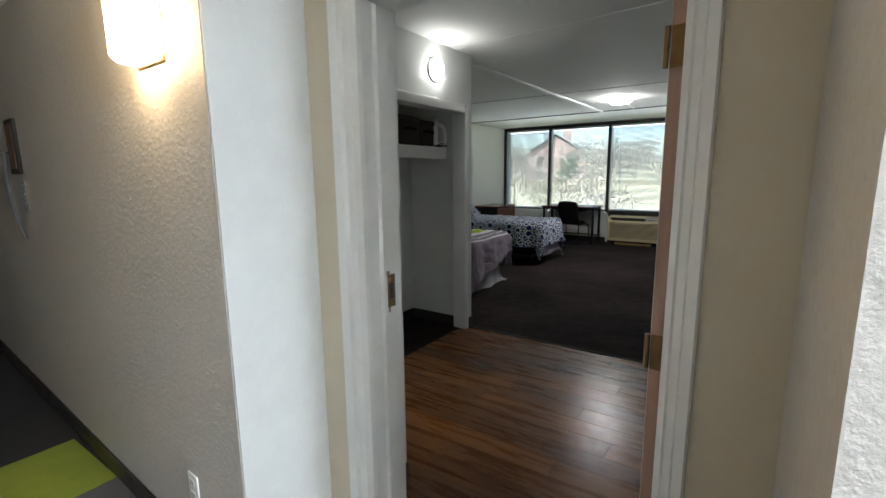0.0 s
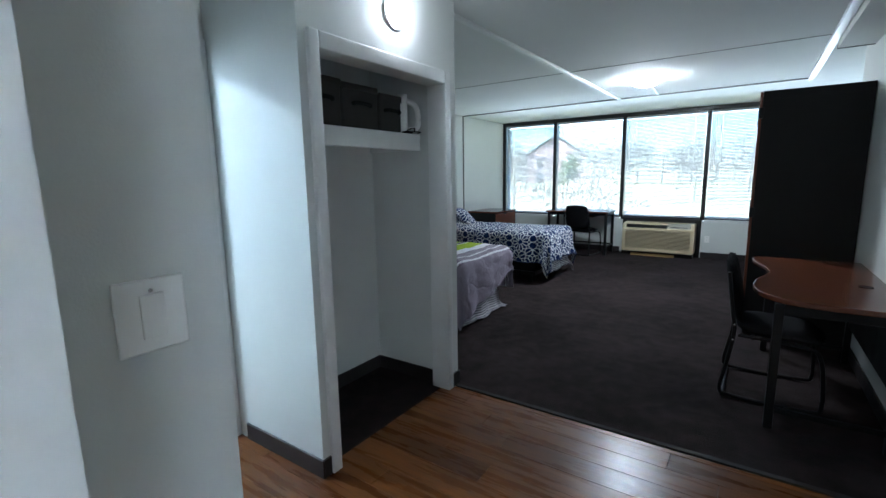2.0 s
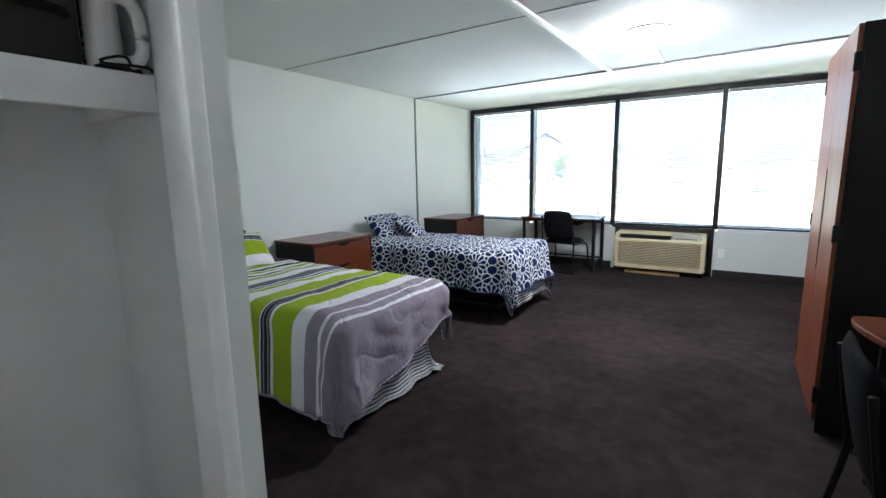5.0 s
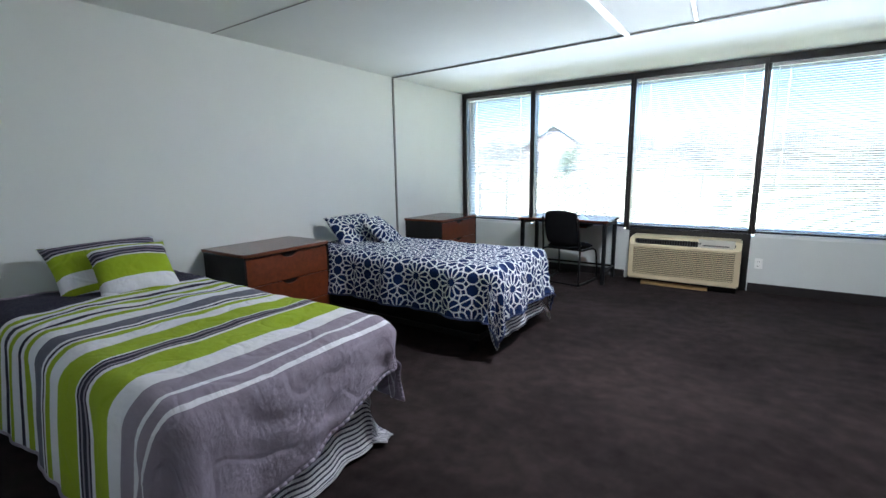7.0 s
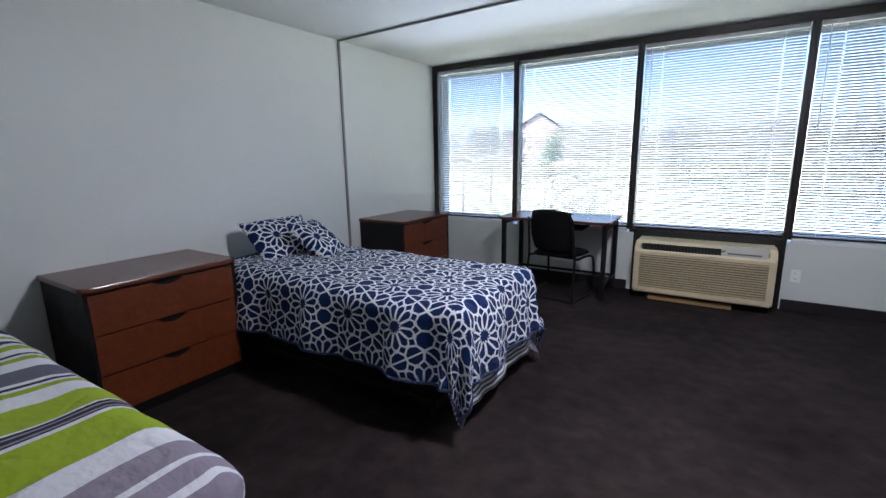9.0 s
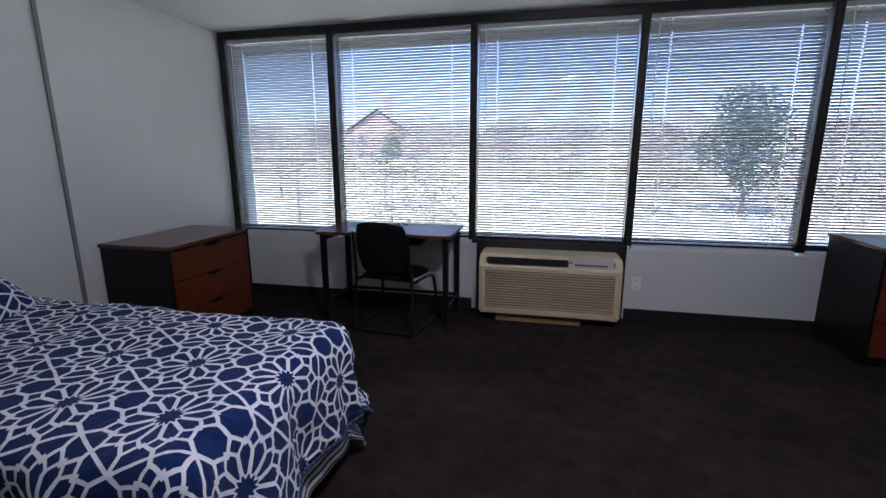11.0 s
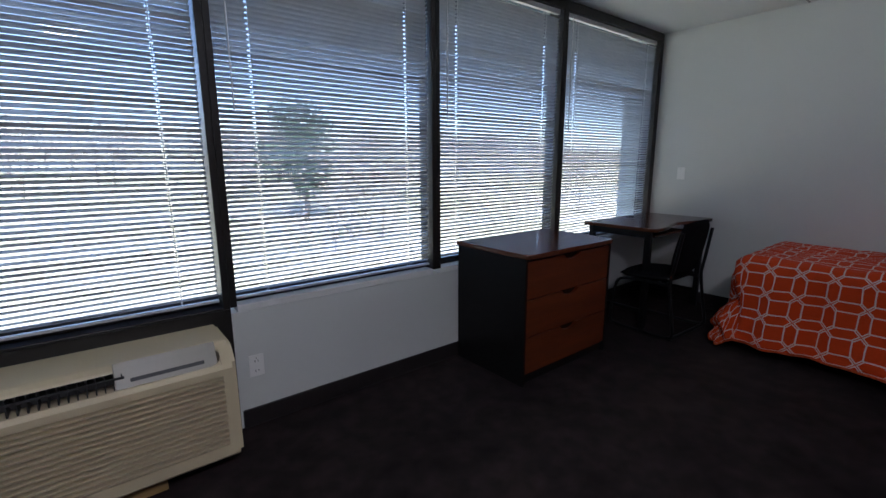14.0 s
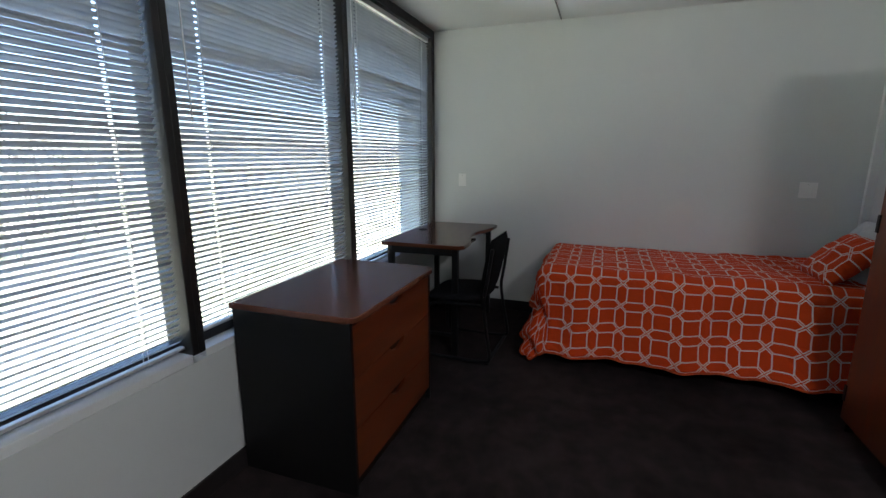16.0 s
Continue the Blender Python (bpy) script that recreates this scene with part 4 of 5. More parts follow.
cover("comforter", "orange comforter with a white trellis pattern on a bed", "comforter", cloth(2.20, 1.00, 0.46, 0.20, 0.56, 0.70, 0.10, 11, 0.022, 0.030, head=0.05, flare=0.15), TRELLIS, 7.47, 6.66, 90, hem=mottled("orange_hem", (0.60, 0.075, 0.012), 0.9, 0.15, 9.0, 500.0, 0.5))
pillow("bed_pillow", "striped green and white bed pillow", 0.66, 0.46, 0.20, pose(0.33, BED1_Y + 0.09, 0.825, 90 - 44, 0, 90), STRIPES, 1, 1.51, True)
pillow("throw_pillow", "square green and white striped throw pillow", 0.44, 0.44, 0.17, pose(0.60, BED1_Y + 0.12, 0.835, 90 - 48, 0, 82), STRIPES, 2, 1.56, True)
pillow("bed_pillow", "navy star bed pillow leaning on the wall", 0.62, 0.44, 0.18, pose(0.34, BED2_Y + 0.06, 0.815, 90 - 46, 0, 90), STAR, 3)
pillow("throw_pillow", "square navy star throw pillow", 0.42, 0.42, 0.16, pose(0.63, BED2_Y + 0.16, 0.815, 90 - 50, 0, 112), STAR, 4)
pillow("bed_pillow", "pale pillow at the head of the orange bed", 0.62, 0.44, 0.17, pose(7.48, 6.79, 0.835, 90 - 30, 0, 180), SHEET, 5, 0.0)
pillow("throw_pillow", "small orange trellis throw pillow", 0.46, 0.40, 0.16, pose(7.30, 6.99, 0.825, 90 - 46, 0, 180), TRELLIS, 6)

# ---- trim ----
def base(name, x0, x1, y0, y1, h=0.10):
    structure(name, box(x0, x1, y0, y1, 0.0, h, 0.003, 1), BASEBOARD, "black vinyl baseboard")


cw0, cw1 = CO_S - 0.049, CO_N + 0.045
base("baseboard_window", 0.0, 2.50, 9.988, 10.0)
base("baseboard_window_east", 3.86, ROOM_X, 9.988, 10.0)
base("baseboard_west", 0.0, 0.012, CLOSET_N, 9.988)
base("baseboard_east", ROOM_X - 0.012, ROOM_X, NORTH_STEP, 9.988)
base("baseboard_step", EAST, ROOM_X - 0.012, NORTH_STEP, NORTH_STEP + 0.012)
base("baseboard_entry", EAST - 0.012, EAST, DOOR_Y + 0.15, NORTH_STEP)
base("baseboard_room_south", 0.012, CLOSET_X, CLOSET_N, CLOSET_N + 0.012)
base("baseboard_closet_south", BATH_X + 0.09, CLOSET_X + 0.012, CLOSET_S - 0.012, CLOSET_S)
base("baseboard_closet_corner", CLOSET_X, CLOSET_X + 0.012, CLOSET_S, cw0)
base("baseboard_closet_north", CLOSET_X, CLOSET_X + 0.012, cw1, CLOSET_N + 0.012)
base("baseboard_closet_inside", CLOSET_BACK, CLOSET_BACK + 0.012, CLOSET_S + 0.1, CLOSET_N - 0.09)
base("baseboard_closet_inside_north", CLOSET_BACK + 0.012, CLOSET_X - 0.12, CLOSET_N - 0.102, CLOSET_N - 0.09)
base("baseboard_stub", STUB_X, STUB_X + 0.012, DOOR_Y + 0.145, STUB_Y)
structure("baseboard_hall", slab([(-6.0, hall_y(-6.0) - 0.012), (NICHE_W, HALL_Y - 0.012), (NICHE_W, HALL_Y), (-6.0, hall_y(-6.0))], 0.0, 0.10), BASEBOARD, "black vinyl baseboard")

# closet casing, with rounded edges
structure("trim_closet_south", box(CLOSET_X - 0.125, CLOSET_X + 0.022, cw0, CO_S + 0.012, 0.0, CO_H + 0.065, 0.008, 3), TRIM, "white painted closet casing", True)
structure("trim_closet_north", box(CLOSET_X - 0.125, CLOSET_X + 0.022, CO_N - 0.012, cw1, 0.0, CO_H + 0.065, 0.008, 3), TRIM, "white painted closet casing", True)
structure("trim_closet_head", box(CLOSET_X - 0.125, CLOSET_X + 0.020, CO_S + 0.012, CO_N - 0.012, CO_H - 0.012, CO_H + 0.065, 0.008, 3), TRIM, "white painted closet casing", True)

# bathroom door casing
structure("trim_bath_north", box(BATH_X - 0.125, BATH_X + 0.02, BD_N - 0.02, BD_N + 0.033, 0.0, BATH_H + 0.075, 0.007, 3), TRIM, "white painted door casing", True)
structure("trim_bath_south", box(BATH_X - 0.125, BATH_X + 0.02, BD_S - 0.075, BD_S + 0.02, 0.0, BATH_H + 0.075, 0.007, 3), TRIM, "white painted door casing", True)
structure("trim_bath_head", box(BATH_X - 0.125, BATH_X + 0.018, BD_S + 0.02, BD_N - 0.02, BATH_H - 0.02, BATH_H + 0.075, 0.007, 3), TRIM, "white painted door casing", True)


def stepped_jamb(name, sgn, x, slim=1.0):
    """The entry frame's upright: a moulded face towards the hall, a rebate and a stop."""
    bm = bmesh.new()
    prof = [(0.0, 0.845), (0.0, 0.775), (-0.014, 0.77), (-0.014, 0.715), (-0.02, 0.70), (-0.045, 0.69), (-0.055, 0.697), (-0.085, 0.697), (-0.095, 0.684), (-0.135, 0.684), (-0.142, 0.695), (-0.142, 0.72), (-0.03, 0.72), (-0.03, 0.85), (-0.08, 0.852), (-0.08, 0.868), (0.0, 0.868)]
    lo = [bm.verts.new((x + sgn * px * slim, py - 0.72 + DOOR_Y, 0.0)) for px, py in prof]
    hi = [bm.verts.new((x + sgn * px * slim, py - 0.72 + DOOR_Y, DOOR_H + 0.05)) for px, py in prof]
    n = len(prof)
    for j in range(n):
        bm.faces.new((lo[j], lo[(j + 1) % n], hi[(j + 1) % n], hi[j]))
    bm.faces.new(lo)
    bm.faces.new(hi)
    bmesh.ops.triangulate(bm, faces=[f for f in bm.faces if len(f.verts) > 4])
    return structure(name, bm, TRIM, "white painted moulded door frame")


stepped_jamb("trim_entry_west", 1, DOOR_L)
stepped_jamb("trim_entry_east", -1, DOOR_R, 0.55)
structure("trim_entry_head", box(DOOR_L, DOOR_R, DOOR_Y - 0.03, DOOR_Y + 0.148, DOOR_H, DOOR_H + 0.05, 0.004), TRIM, "white painted door frame head")
sk = thing("strike_plate", "worn dark brass strike plate on the door frame", "strike plate", DOOR_L, DOOR_Y + 0.09, 1.085)
part("plate", box(-0.0015, 0.0022, -0.018, 0.022, -0.062, 0.062, 0.001), BRASS, sk)
part("latch_hole", box(0.002, 0.0030, -0.009, 0.011, -0.028, 0.028), AC_DARK, sk)
part("chipped_edge", box(0.002, 0.003, -0.018, -0.012, 0.03, 0.055), DOOR_EDGE, sk)
for k, (z, d) in enumerate(((0.068, 0.016), (-0.071, 0.011), (0.045, 0.009))):
    part("splinter", box(0.001, 0.0035, -0.024 + 0.006 * k, -0.024 + 0.006 * k + d, z - 0.009, z + 0.009, 0.001), DOOR_EDGE, sk, "bare torn wood")


# ---- doors ----
def knob_set(parent, m, mat):
    bm = lathe([(0.0, 0.0), (0.033, 0.0), (0.033, 0.006), (0.015, 0.012), (0.012, 0.032), (0.022, 0.042), (0.028, 0.055), (0.024, 0.067), (0.0, 0.072)], 22, m=m)
    return part("knob", bm, mat, parent, "", True)


def door_leaf(name, label, x, y, rz, w, h, edge, face, knob, hinge_z, s=1):
    """Local: hinge edge at x = 0, leaf along +x, thickness 0.044 along y from 0."""
    d = thing(name, label, "door", x, y, 0, rz, kind="structure")
    part("leaf", box(0.0, w, 0.0015, 0.0425, 0.012, h, 0.001), edge, d, "door edge in bare wood")
    part("face", box(0.0015, w - 0.0015, 0.0, 0.0015, 0.0135, h - 0.0015), face, d)
    part("face", box(0.0015, w - 0.0015, 0.0425, 0.044, 0.0135, h - 0.0015), face, d)
    for z in hinge_z:
        part("hinge", box(-0.003, 0.0, 0.004, 0.040, z - 0.05, z + 0.05), BRASS, d, "dark hinge leaf")
        part("hinge_barrel", tube([(-0.006, 0.05 if s > 0 else -0.006, z - 0.05), (-0.006, 0.05 if s > 0 else -0.006, z + 0.05)], 0.007, 8), BRASS, d)
    knob_set(d, pose(w - 0.065, 0.044, 1.085, -90, 0, 0), knob)
    knob_set(d, pose(w - 0.065, 0.0, 1.085, 90, 0, 0), knob)
    part("latch_plate", box(w, w + 0.002, 0.01, 0.034, 1.055, 1.115), BRASS, d)
    return d


door_leaf("door_1", "open white entry door with bare wood edge", DOOR_R - 0.002, DOOR_Y + 0.152, 80, 0.875, 2.03, DOOR_EDGE, TRIM, BRASS, (0.22, 1.02, 1.82))
door_leaf("door_2", "open white bathroom door with dark knob", BATH_X - 0.14, BD_N + 0.018, 183, 0.78, 2.09, TRIM, TRIM, BLACK_METAL, (0.23, 1.04, 1.86))
for z in (0.23, 1.04, 1.86):
    hb = thing("door_hinge", "dark bronze hinge leaf on the bathroom door frame", "hinge", BATH_X - 0.09, BD_N - 0.02, z, 0, "bathroom door hinges")
    part("leaf", box(-0.03, 0.03, -0.003, 0.0, -0.05, 0.05, 0.001), BRASS, hb)

# ---- closet ----
structure("trim_closet_shelf_cleat", box(CLOSET_BACK, 2.60, CLOSET_N - 0.115, CLOSET_N - 0.09, 1.66, 1.744), TRIM, "white shelf cleat")
sh = thing("closet_shelf", "white painted shelf with a deep front edge", "shelf", CLOSET_BACK, (CLOSET_S + CLOSET_N) / 2, 1.744)
hw = (CLOSET_N - 0.09 - CLOSET_S - 0.1) / 2 - 0.003
part("board", box(0.0, 0.42, -hw + 0.005, hw + 0.005, 0.0, 0.02, 0.002), TRIM, sh)
part("front_edge", box(0.42, 0.447, -hw + 0.005, hw + 0.005, -0.088, 0.02, 0.004), TRIM, sh)


def bin_box(y, w, h, tilt=0.0):
    b = thing("storage_bin", "dark grey canvas storage bin on the closet shelf", "storage bin", 2.41, y, 1.766, tilt, "canvas bins on the shelf")
    part("body", box(-0.20, 0.20, -w / 2, w / 2, 0.0, h, 0.014, 2), BIN_FABRIC, b, "", True)
    part("lid", box(-0.205, 0.205, -w / 2 - 0.004, w / 2 + 0.004, h - 0.035, h + 0.006, 0.008, 2), BIN_FABRIC, b, "", True)
    part("handle", tube(smooth_path([(0.203, -0.07, h * 0.55), (0.225, -0.06, h * 0.58), (0.225, 0.06, h * 0.56), (0.203, 0.07, h * 0.55)], 2), 0.012, 6), BLACK_FABRIC, b, "black strap handle")


bin_box(2.695, 0.285, 0.25, 1.5)
bin_box(2.995, 0.285, 0.24, -1.0)
bin_box(3.255, 0.205, 0.22, 1.0)


def iron():
    i = thing("clothes_iron", "white clothes iron standing on its heel", "iron", 2.54, 3.42, 1.764, -55)
    bm = bmesh.new()
    secs = []
    for k in range(9):
        z = 0.26 * k / 8
        wid = 0.055 * math.sqrt(max(0.02, 1 - (z / 0.265) ** 2.2))
        secs.append([bm.verts.new((sx * wid, sy, z)) for sx, sy in ((-1, 0.0), (1, 0.0), (0.9, 0.035), (0.45, 0.055), (-0.45, 0.055), (-0.9, 0.035))])
    for p, q in zip(secs, secs[1:]):
        for j in range(6):
            bm.faces.new((p[j], p[(j + 1) % 6], q[(j + 1) % 6], q[j]))
    bm.faces.new(secs[0])
    bm.faces.new(secs[-1])
    part("body", bm, WHITE_PLASTIC, i, "white plastic body", True)
    part("soleplate", box(-0.05, 0.05, -0.012, -0.001, 0.005, 0.21, 0.005), CHROME, i, "metal soleplate")
    part("handle", tube(smooth_path([(0, 0.045, 0.03), (0, 0.12, 0.03), (0, 0.13, 0.10), (0, 0.115, 0.19), (0, 0.05, 0.215)], 3), 0.018, 10), WHITE_PLASTIC, i, "", True)
    part("heel", box(-0.052, 0.052, -0.012, 0.09, 0.0, 0.02, 0.006), BLACK, i, "black heel")
    part("cord", tube(smooth_path([(0.02, 0.10, 0.02), (0.06, 0.11, 0.04), (0.09, 0.03, 0.012), (0.03, 0.16, 0.012), (-0.06, 0.11, 0.012)], 3), 0.004, 6), BLACK, i)


iron()

# ---- lamps ----
def dome(name, label, m, r, depth, mat, category="lamp"):
    t = new(name)
    t.matrix_world = m
    tagged(t, label, category)
    part("base_ring", lathe([(0.0, 0.0), (r + 0.008, 0.0), (r + 0.008, 0.014), (r - 0.004, 0.016), (0.0, 0.016)], 36), TRIM, t, "white metal ring", True)
    prof = [(0.0, 0.016)] + [(r * math.cos(a), 0.016 + depth * math.sin(a)) for a in (math.pi / 2 * k / 8 for k in range(9))]
    part("diffuser", lathe(prof[:-1] + [(0.003, 0.016 + depth)], 36), mat, t, "glowing white diffuser", True)
    return t


dome("wall_lamp", "round white wall lamp glowing above the closet", pose(CLOSET_X, 3.015, 2.355, 0, 90, 0), 0.085, 0.06, LAMP_WALL)
dome("ceiling_lamp", "round white flush ceiling lamp, switched on", pose(3.39, 6.95, CEIL, 180, 0, 0), 0.17, 0.075, LAMP_COOL)
# The next two lamps are out of view, added to light bathroom and corridor.
dome("ceiling_lamp", "unseen round white bathroom ceiling lamp, assumed from the room's light", pose(0.95, 1.45, CEIL, 180, 0, 0), 0.16, 0.075, LAMP_BATH)
dome("ceiling_lamp", "unseen round white corridor ceiling lamp, added to light the walls", pose(7.4, -0.35, 2.44, 180, 0, 0), 0.17, 0.075, LAMP_HALL)


def hall_sconce():
    s = thing("wall_sconce", "half-round glass wall sconce glowing warm in the corridor", "sconce", 3.47, hall_y(3.47), 1.875, -2.86)
    part("back_plate", box(-0.10, 0.10, -0.012, 0.0, -0.01, 0.33, 0.003), BRASS, s)
    bm = bmesh.new()
    n = 16
    rows = []
    for z, k in ((0.0, 0.9), (0.012, 1.0), (0.30, 1.0), (0.31, 0.97)):
        rows.append([bm.verts.new((-0.115 * k * math.cos(a), -0.012 - 0.10 * k * math.sin(a), z)) for a in (math.pi * j / n for j in range(n + 1))])
    for p, q in zip(rows, rows[1:]):
        for j in range(n):
            bm.faces.new((p[j], p[j + 1], q[j + 1], q[j]))
    bm.faces.new(rows[0])
    bm.faces.new(rows[-1])
    part("shade", bm, LAMP_WARM, s, "glowing frosted glass shade", True)


hall_sconce()


# ---- ceiling and wall lines ----
def strip(name, label, pts, wdt, t, mat):
    """A flat raceway between two points on the ceiling."""
    (xa, ya), (xb, yb) = pts
    d = math.hypot(xb - xa, yb - ya)
    bm = box(0, d, -wdt / 2, wdt / 2, -t, 0.0, min(0.004, t / 3), 2)
    o = structure(name, bm, mat, label)
    o.matrix_world = pose(xa, ya, CEIL, 0, 0, math.degrees(math.atan2(yb - ya, xb - xa)))
    return o


GREY_STRIP = mottled("grey_metal_strip", (0.20, 0.20, 0.19), 0.45, 0.12, 12.0, 150.0)
strip("trim_raceway_main", "white surface raceway across the ceiling", ((2.735, CLOSET_N), (2.80, 8.21)), 0.045, 0.022, TRIM)
strip("trim_raceway_lamp", "white surface raceway at the ceiling lamp", ((3.385, 7.12), (3.335, 8.14)), 0.03, 0.018, TRIM)
strip("trim_raceway_east", "white surface raceway beside the entry wall", ((4.97, DOOR_Y + 0.14), (5.01, 8.12)), 0.06, 0.03, TRIM)
strip("trim_channel", "grey metal channel across the ceiling", ((0.0, 8.35), (5.0, 8.14)), 0.022, 0.016, GREY_STRIP)
strip("trim_joint_middle", "thin grey joint in the ceiling", ((0.0, 6.06), (ROOM_X, 6.02)), 0.012, 0.004, GREY_STRIP)
strip("trim_joint_entry", "thin pale joint in the ceiling", ((CLOSET_X, 3.33), (EAST, 3.12)), 0.012, 0.004, TRIM)
strip("trim_joint_east", "thin joint in the ceiling by the orange bed", ((6.9, 8.87), (8.0, 8.87)), 0.012, 0.004, GREY_STRIP)
structure("trim_channel_wall", box(0.0, 0.016, 8.335, 8.362, 0.10, CEIL - 0.016, 0.002, 1), GREY_STRIP, "grey metal channel up the wall")
structure("ceiling_soffit", box(5.03, EAST, DOOR_Y + 0.13, 6.2, CEIL - 0.085, CEIL), CEILING, "low white soffit along the entry wall")
structure("trim_soffit_end", box(5.025, EAST, 6.2, 6.215, CEIL - 0.09, CEIL - 0.055), GREY_STRIP, "dark edge at the soffit's end")
structure("trim_corner_east", box(ROOM_X - 0.035, ROOM_X, NORTH_STEP, NORTH_STEP + 0.05, 0.10, CEIL, 0.003), TRIM, "white corner bead")
structure("trim_threshold", box(CLOSET_X + 0.02, EAST - 0.012, THRESHOLD - 0.018, THRESHOLD + 0.014, -0.01, 0.007, 0.003), BIN_FABRIC, "black threshold strip between planks and carpet")


# ---- plates ----
def plate(name, label, m, w=0.075, h=0.118, kind="switch", mat=WHITE_PLASTIC):
    p = new(name)
    p.matrix_world = m
    tagged(p, label, kind)
    part("plate", box(-w / 2, w / 2, -0.007, 0.0, -h / 2, h / 2, 0.003), mat, p)
    if kind == "outlet":
        for z in (-0.026, 0.026):
            o = part("socket", box(-0.017, 0.017, -0.010, -0.007, z - 0.015, z + 0.015, 0.002), mat, p)
            part("slot", box(-0.009, -0.006, -0.0105, -0.010, z - 0.006, z + 0.006), BLACK, o)
            part("slot", box(0.006, 0.009, -0.0105, -0.010, z - 0.006, z + 0.006), BLACK, o)
    else:
        part("rocker", box(-0.017, 0.017, -0.011, -0.007, -0.034, 0.034, 0.002), mat, p)
    part("screw", lathe([(0.0, 0.0), (0.003, 0.0), (0.003, 0.0012), (0.0, 0.0014)], 8, m=pose(0, -0.007, h / 2 - 0.018, 90, 0, 0)), CHROME, p)
    return p


plate("wall_outlet", "white wall outlet under the window", pose(3.946, WIN_Y, 0.33), kind="outlet")
plate("light_switch", "white wall switch beside the window", pose(ROOM_X, 9.72, 1.245, 0, 0, -90))
plate("light_switch", "white double wall plate above the orange bed", pose(ROOM_X, 6.99, 1.21, 0, 0, -90), 0.115, 0.118)
plate("light_switch", "white switch plate beside the entry door", pose(STUB_X, 1.31, 1.285, 0, 0, 90), 0.098, 0.112)
plate("wall_outlet", "white wall outlet low beside the entry desk", pose(EAST, 4.05, 0.345, 0, 0, -90), kind="outlet")
plate("wall_outlet", "white wall outlet low in the corridor", pose(3.43, hall_y(3.43), 0.34, 0, 0, -2.86), kind="outlet")
plate("light_switch", "brushed steel plate on the corridor wall", pose(1.5, hall_y(1.5), 1.405, 0, 0, -2.86), 0.075, 0.19, mat=CHROME)
pic = thing("picture_frame", "small dark framed picture on the corridor wall", "picture", 1.42, hall_y(1.42), 1.70, -2.86)
part("frame", box(-0.10, 0.10, -0.02, 0.0, -0.16, 0.16, 0.004), BLACK, pic)
part("picture", box(-0.075, 0.075, -0.0225, -0.02, -0.13, 0.13), mottled("dim_print", (0.14, 0.07, 0.04), 0.4, 0.9, 14.0, 60.0), pic, "dim brown print")
ly = thing("hanging_strap", "grey strap hanging by the corridor picture", "strap", 1.36, hall_y(1.36), 1.15, -2.86)
part("strap", tube(smooth_path([(-0.10, -0.03, 0.52), (-0.03, -0.05, 0.30), (0.04, -0.04, 0.10), (0.07, -0.02, 0.0)], 3), 0.012, 8), mottled("grey_webbing", (0.12, 0.13, 0.15), 0.8), ly, "", True)
part("hook", tube([(-0.10, 0.0, 0.52), (-0.10, -0.035, 0.52)], 0.006, 8), CHROME, ly)

# thin wall cable conduit beside the entry desk
structure("trim_wall_raceway", box(EAST - 0.018, EAST, 4.09, 4.125, 0.41, CEIL - 0.085, 0.003), TRIM, "white vertical raceway on the entry wall")


# ---- bathroom ----
def toilet():
    t = thing("toilet", "white porcelain toilet with closed lid", "toilet", 0.06, 2.19, 0.0)
    part("tank", box(0.0, 0.20, -0.23, 0.23, 0.38, 0.74, 0.025, 3), PORCELAIN, t, "", True)
    part("tank_lid", box(-0.004, 0.215, -0.24, 0.24, 0.742, 0.775, 0.012, 3), PORCELAIN, t, "", True)
    part("flush_lever", tube([(0.205, -0.17, 0.68), (0.225, -0.17, 0.68), (0.225, -0.10, 0.675)], 0.007, 8), CHROME, t)

    def ring(cx, rx, ry, z, n=28):
        return [(cx + rx * math.cos(a) * (1.0 if math.cos(a) > 0 else 0.8), ry * math.sin(a), z) for a in (2 * math.pi * k / n for k in range(n))]

    def loft(rings, name, label=""):
        bm = bmesh.new()
        vs = [[bm.verts.new(p) for p in r] for r in rings]
        for p, q in zip(vs, vs[1:]):
            for j in range(len(p)):
                bm.faces.new((p[j], p[(j + 1) % len(p)], q[(j + 1) % len(p)], q[j]))
        bm.faces.new(vs[0])
        bm.faces.new(vs[-1])
        return part(name, bm, PORCELAIN, t, label, True)

    loft([ring(0.36, 0.20, 0.12, 0.0), ring(0.36, 0.19, 0.11, 0.06), ring(0.37, 0.15, 0.085, 0.16), ring(0.41, 0.20, 0.13, 0.27), ring(0.44, 0.25, 0.175, 0.35), ring(0.45, 0.26, 0.185, 0.385)], "bowl")
    loft([ring(0.45, 0.265, 0.19, 0.387), ring(0.45, 0.268, 0.192, 0.402)], "seat")
    loft([ring(0.45, 0.262, 0.187, 0.404), ring(0.45, 0.255, 0.18, 0.425), ring(0.45, 0.20, 0.13, 0.432)], "lid")
    part("outlet_block", box(0.16, 0.30, -0.10, 0.10, 0.15, 0.38, 0.03, 3), PORCELAIN, t, "", True)


toilet()
tb = thing("towel_bar", "double chrome towel bar on the bathroom wall", "towel bar", 0.0, 2.53, 1.56)
for z in (0.0, 0.05):
    part("bar", tube([(0.06 + z, -0.32, z), (0.06 + z, 0.12, z)], 0.007, 8), CHROME, tb, "", True)
for yy in (-0.32, 0.12):
    part("bracket", box(0.0, 0.12, yy - 0.014, yy + 0.014, -0.03, 0.08, 0.004), CHROME, tb)

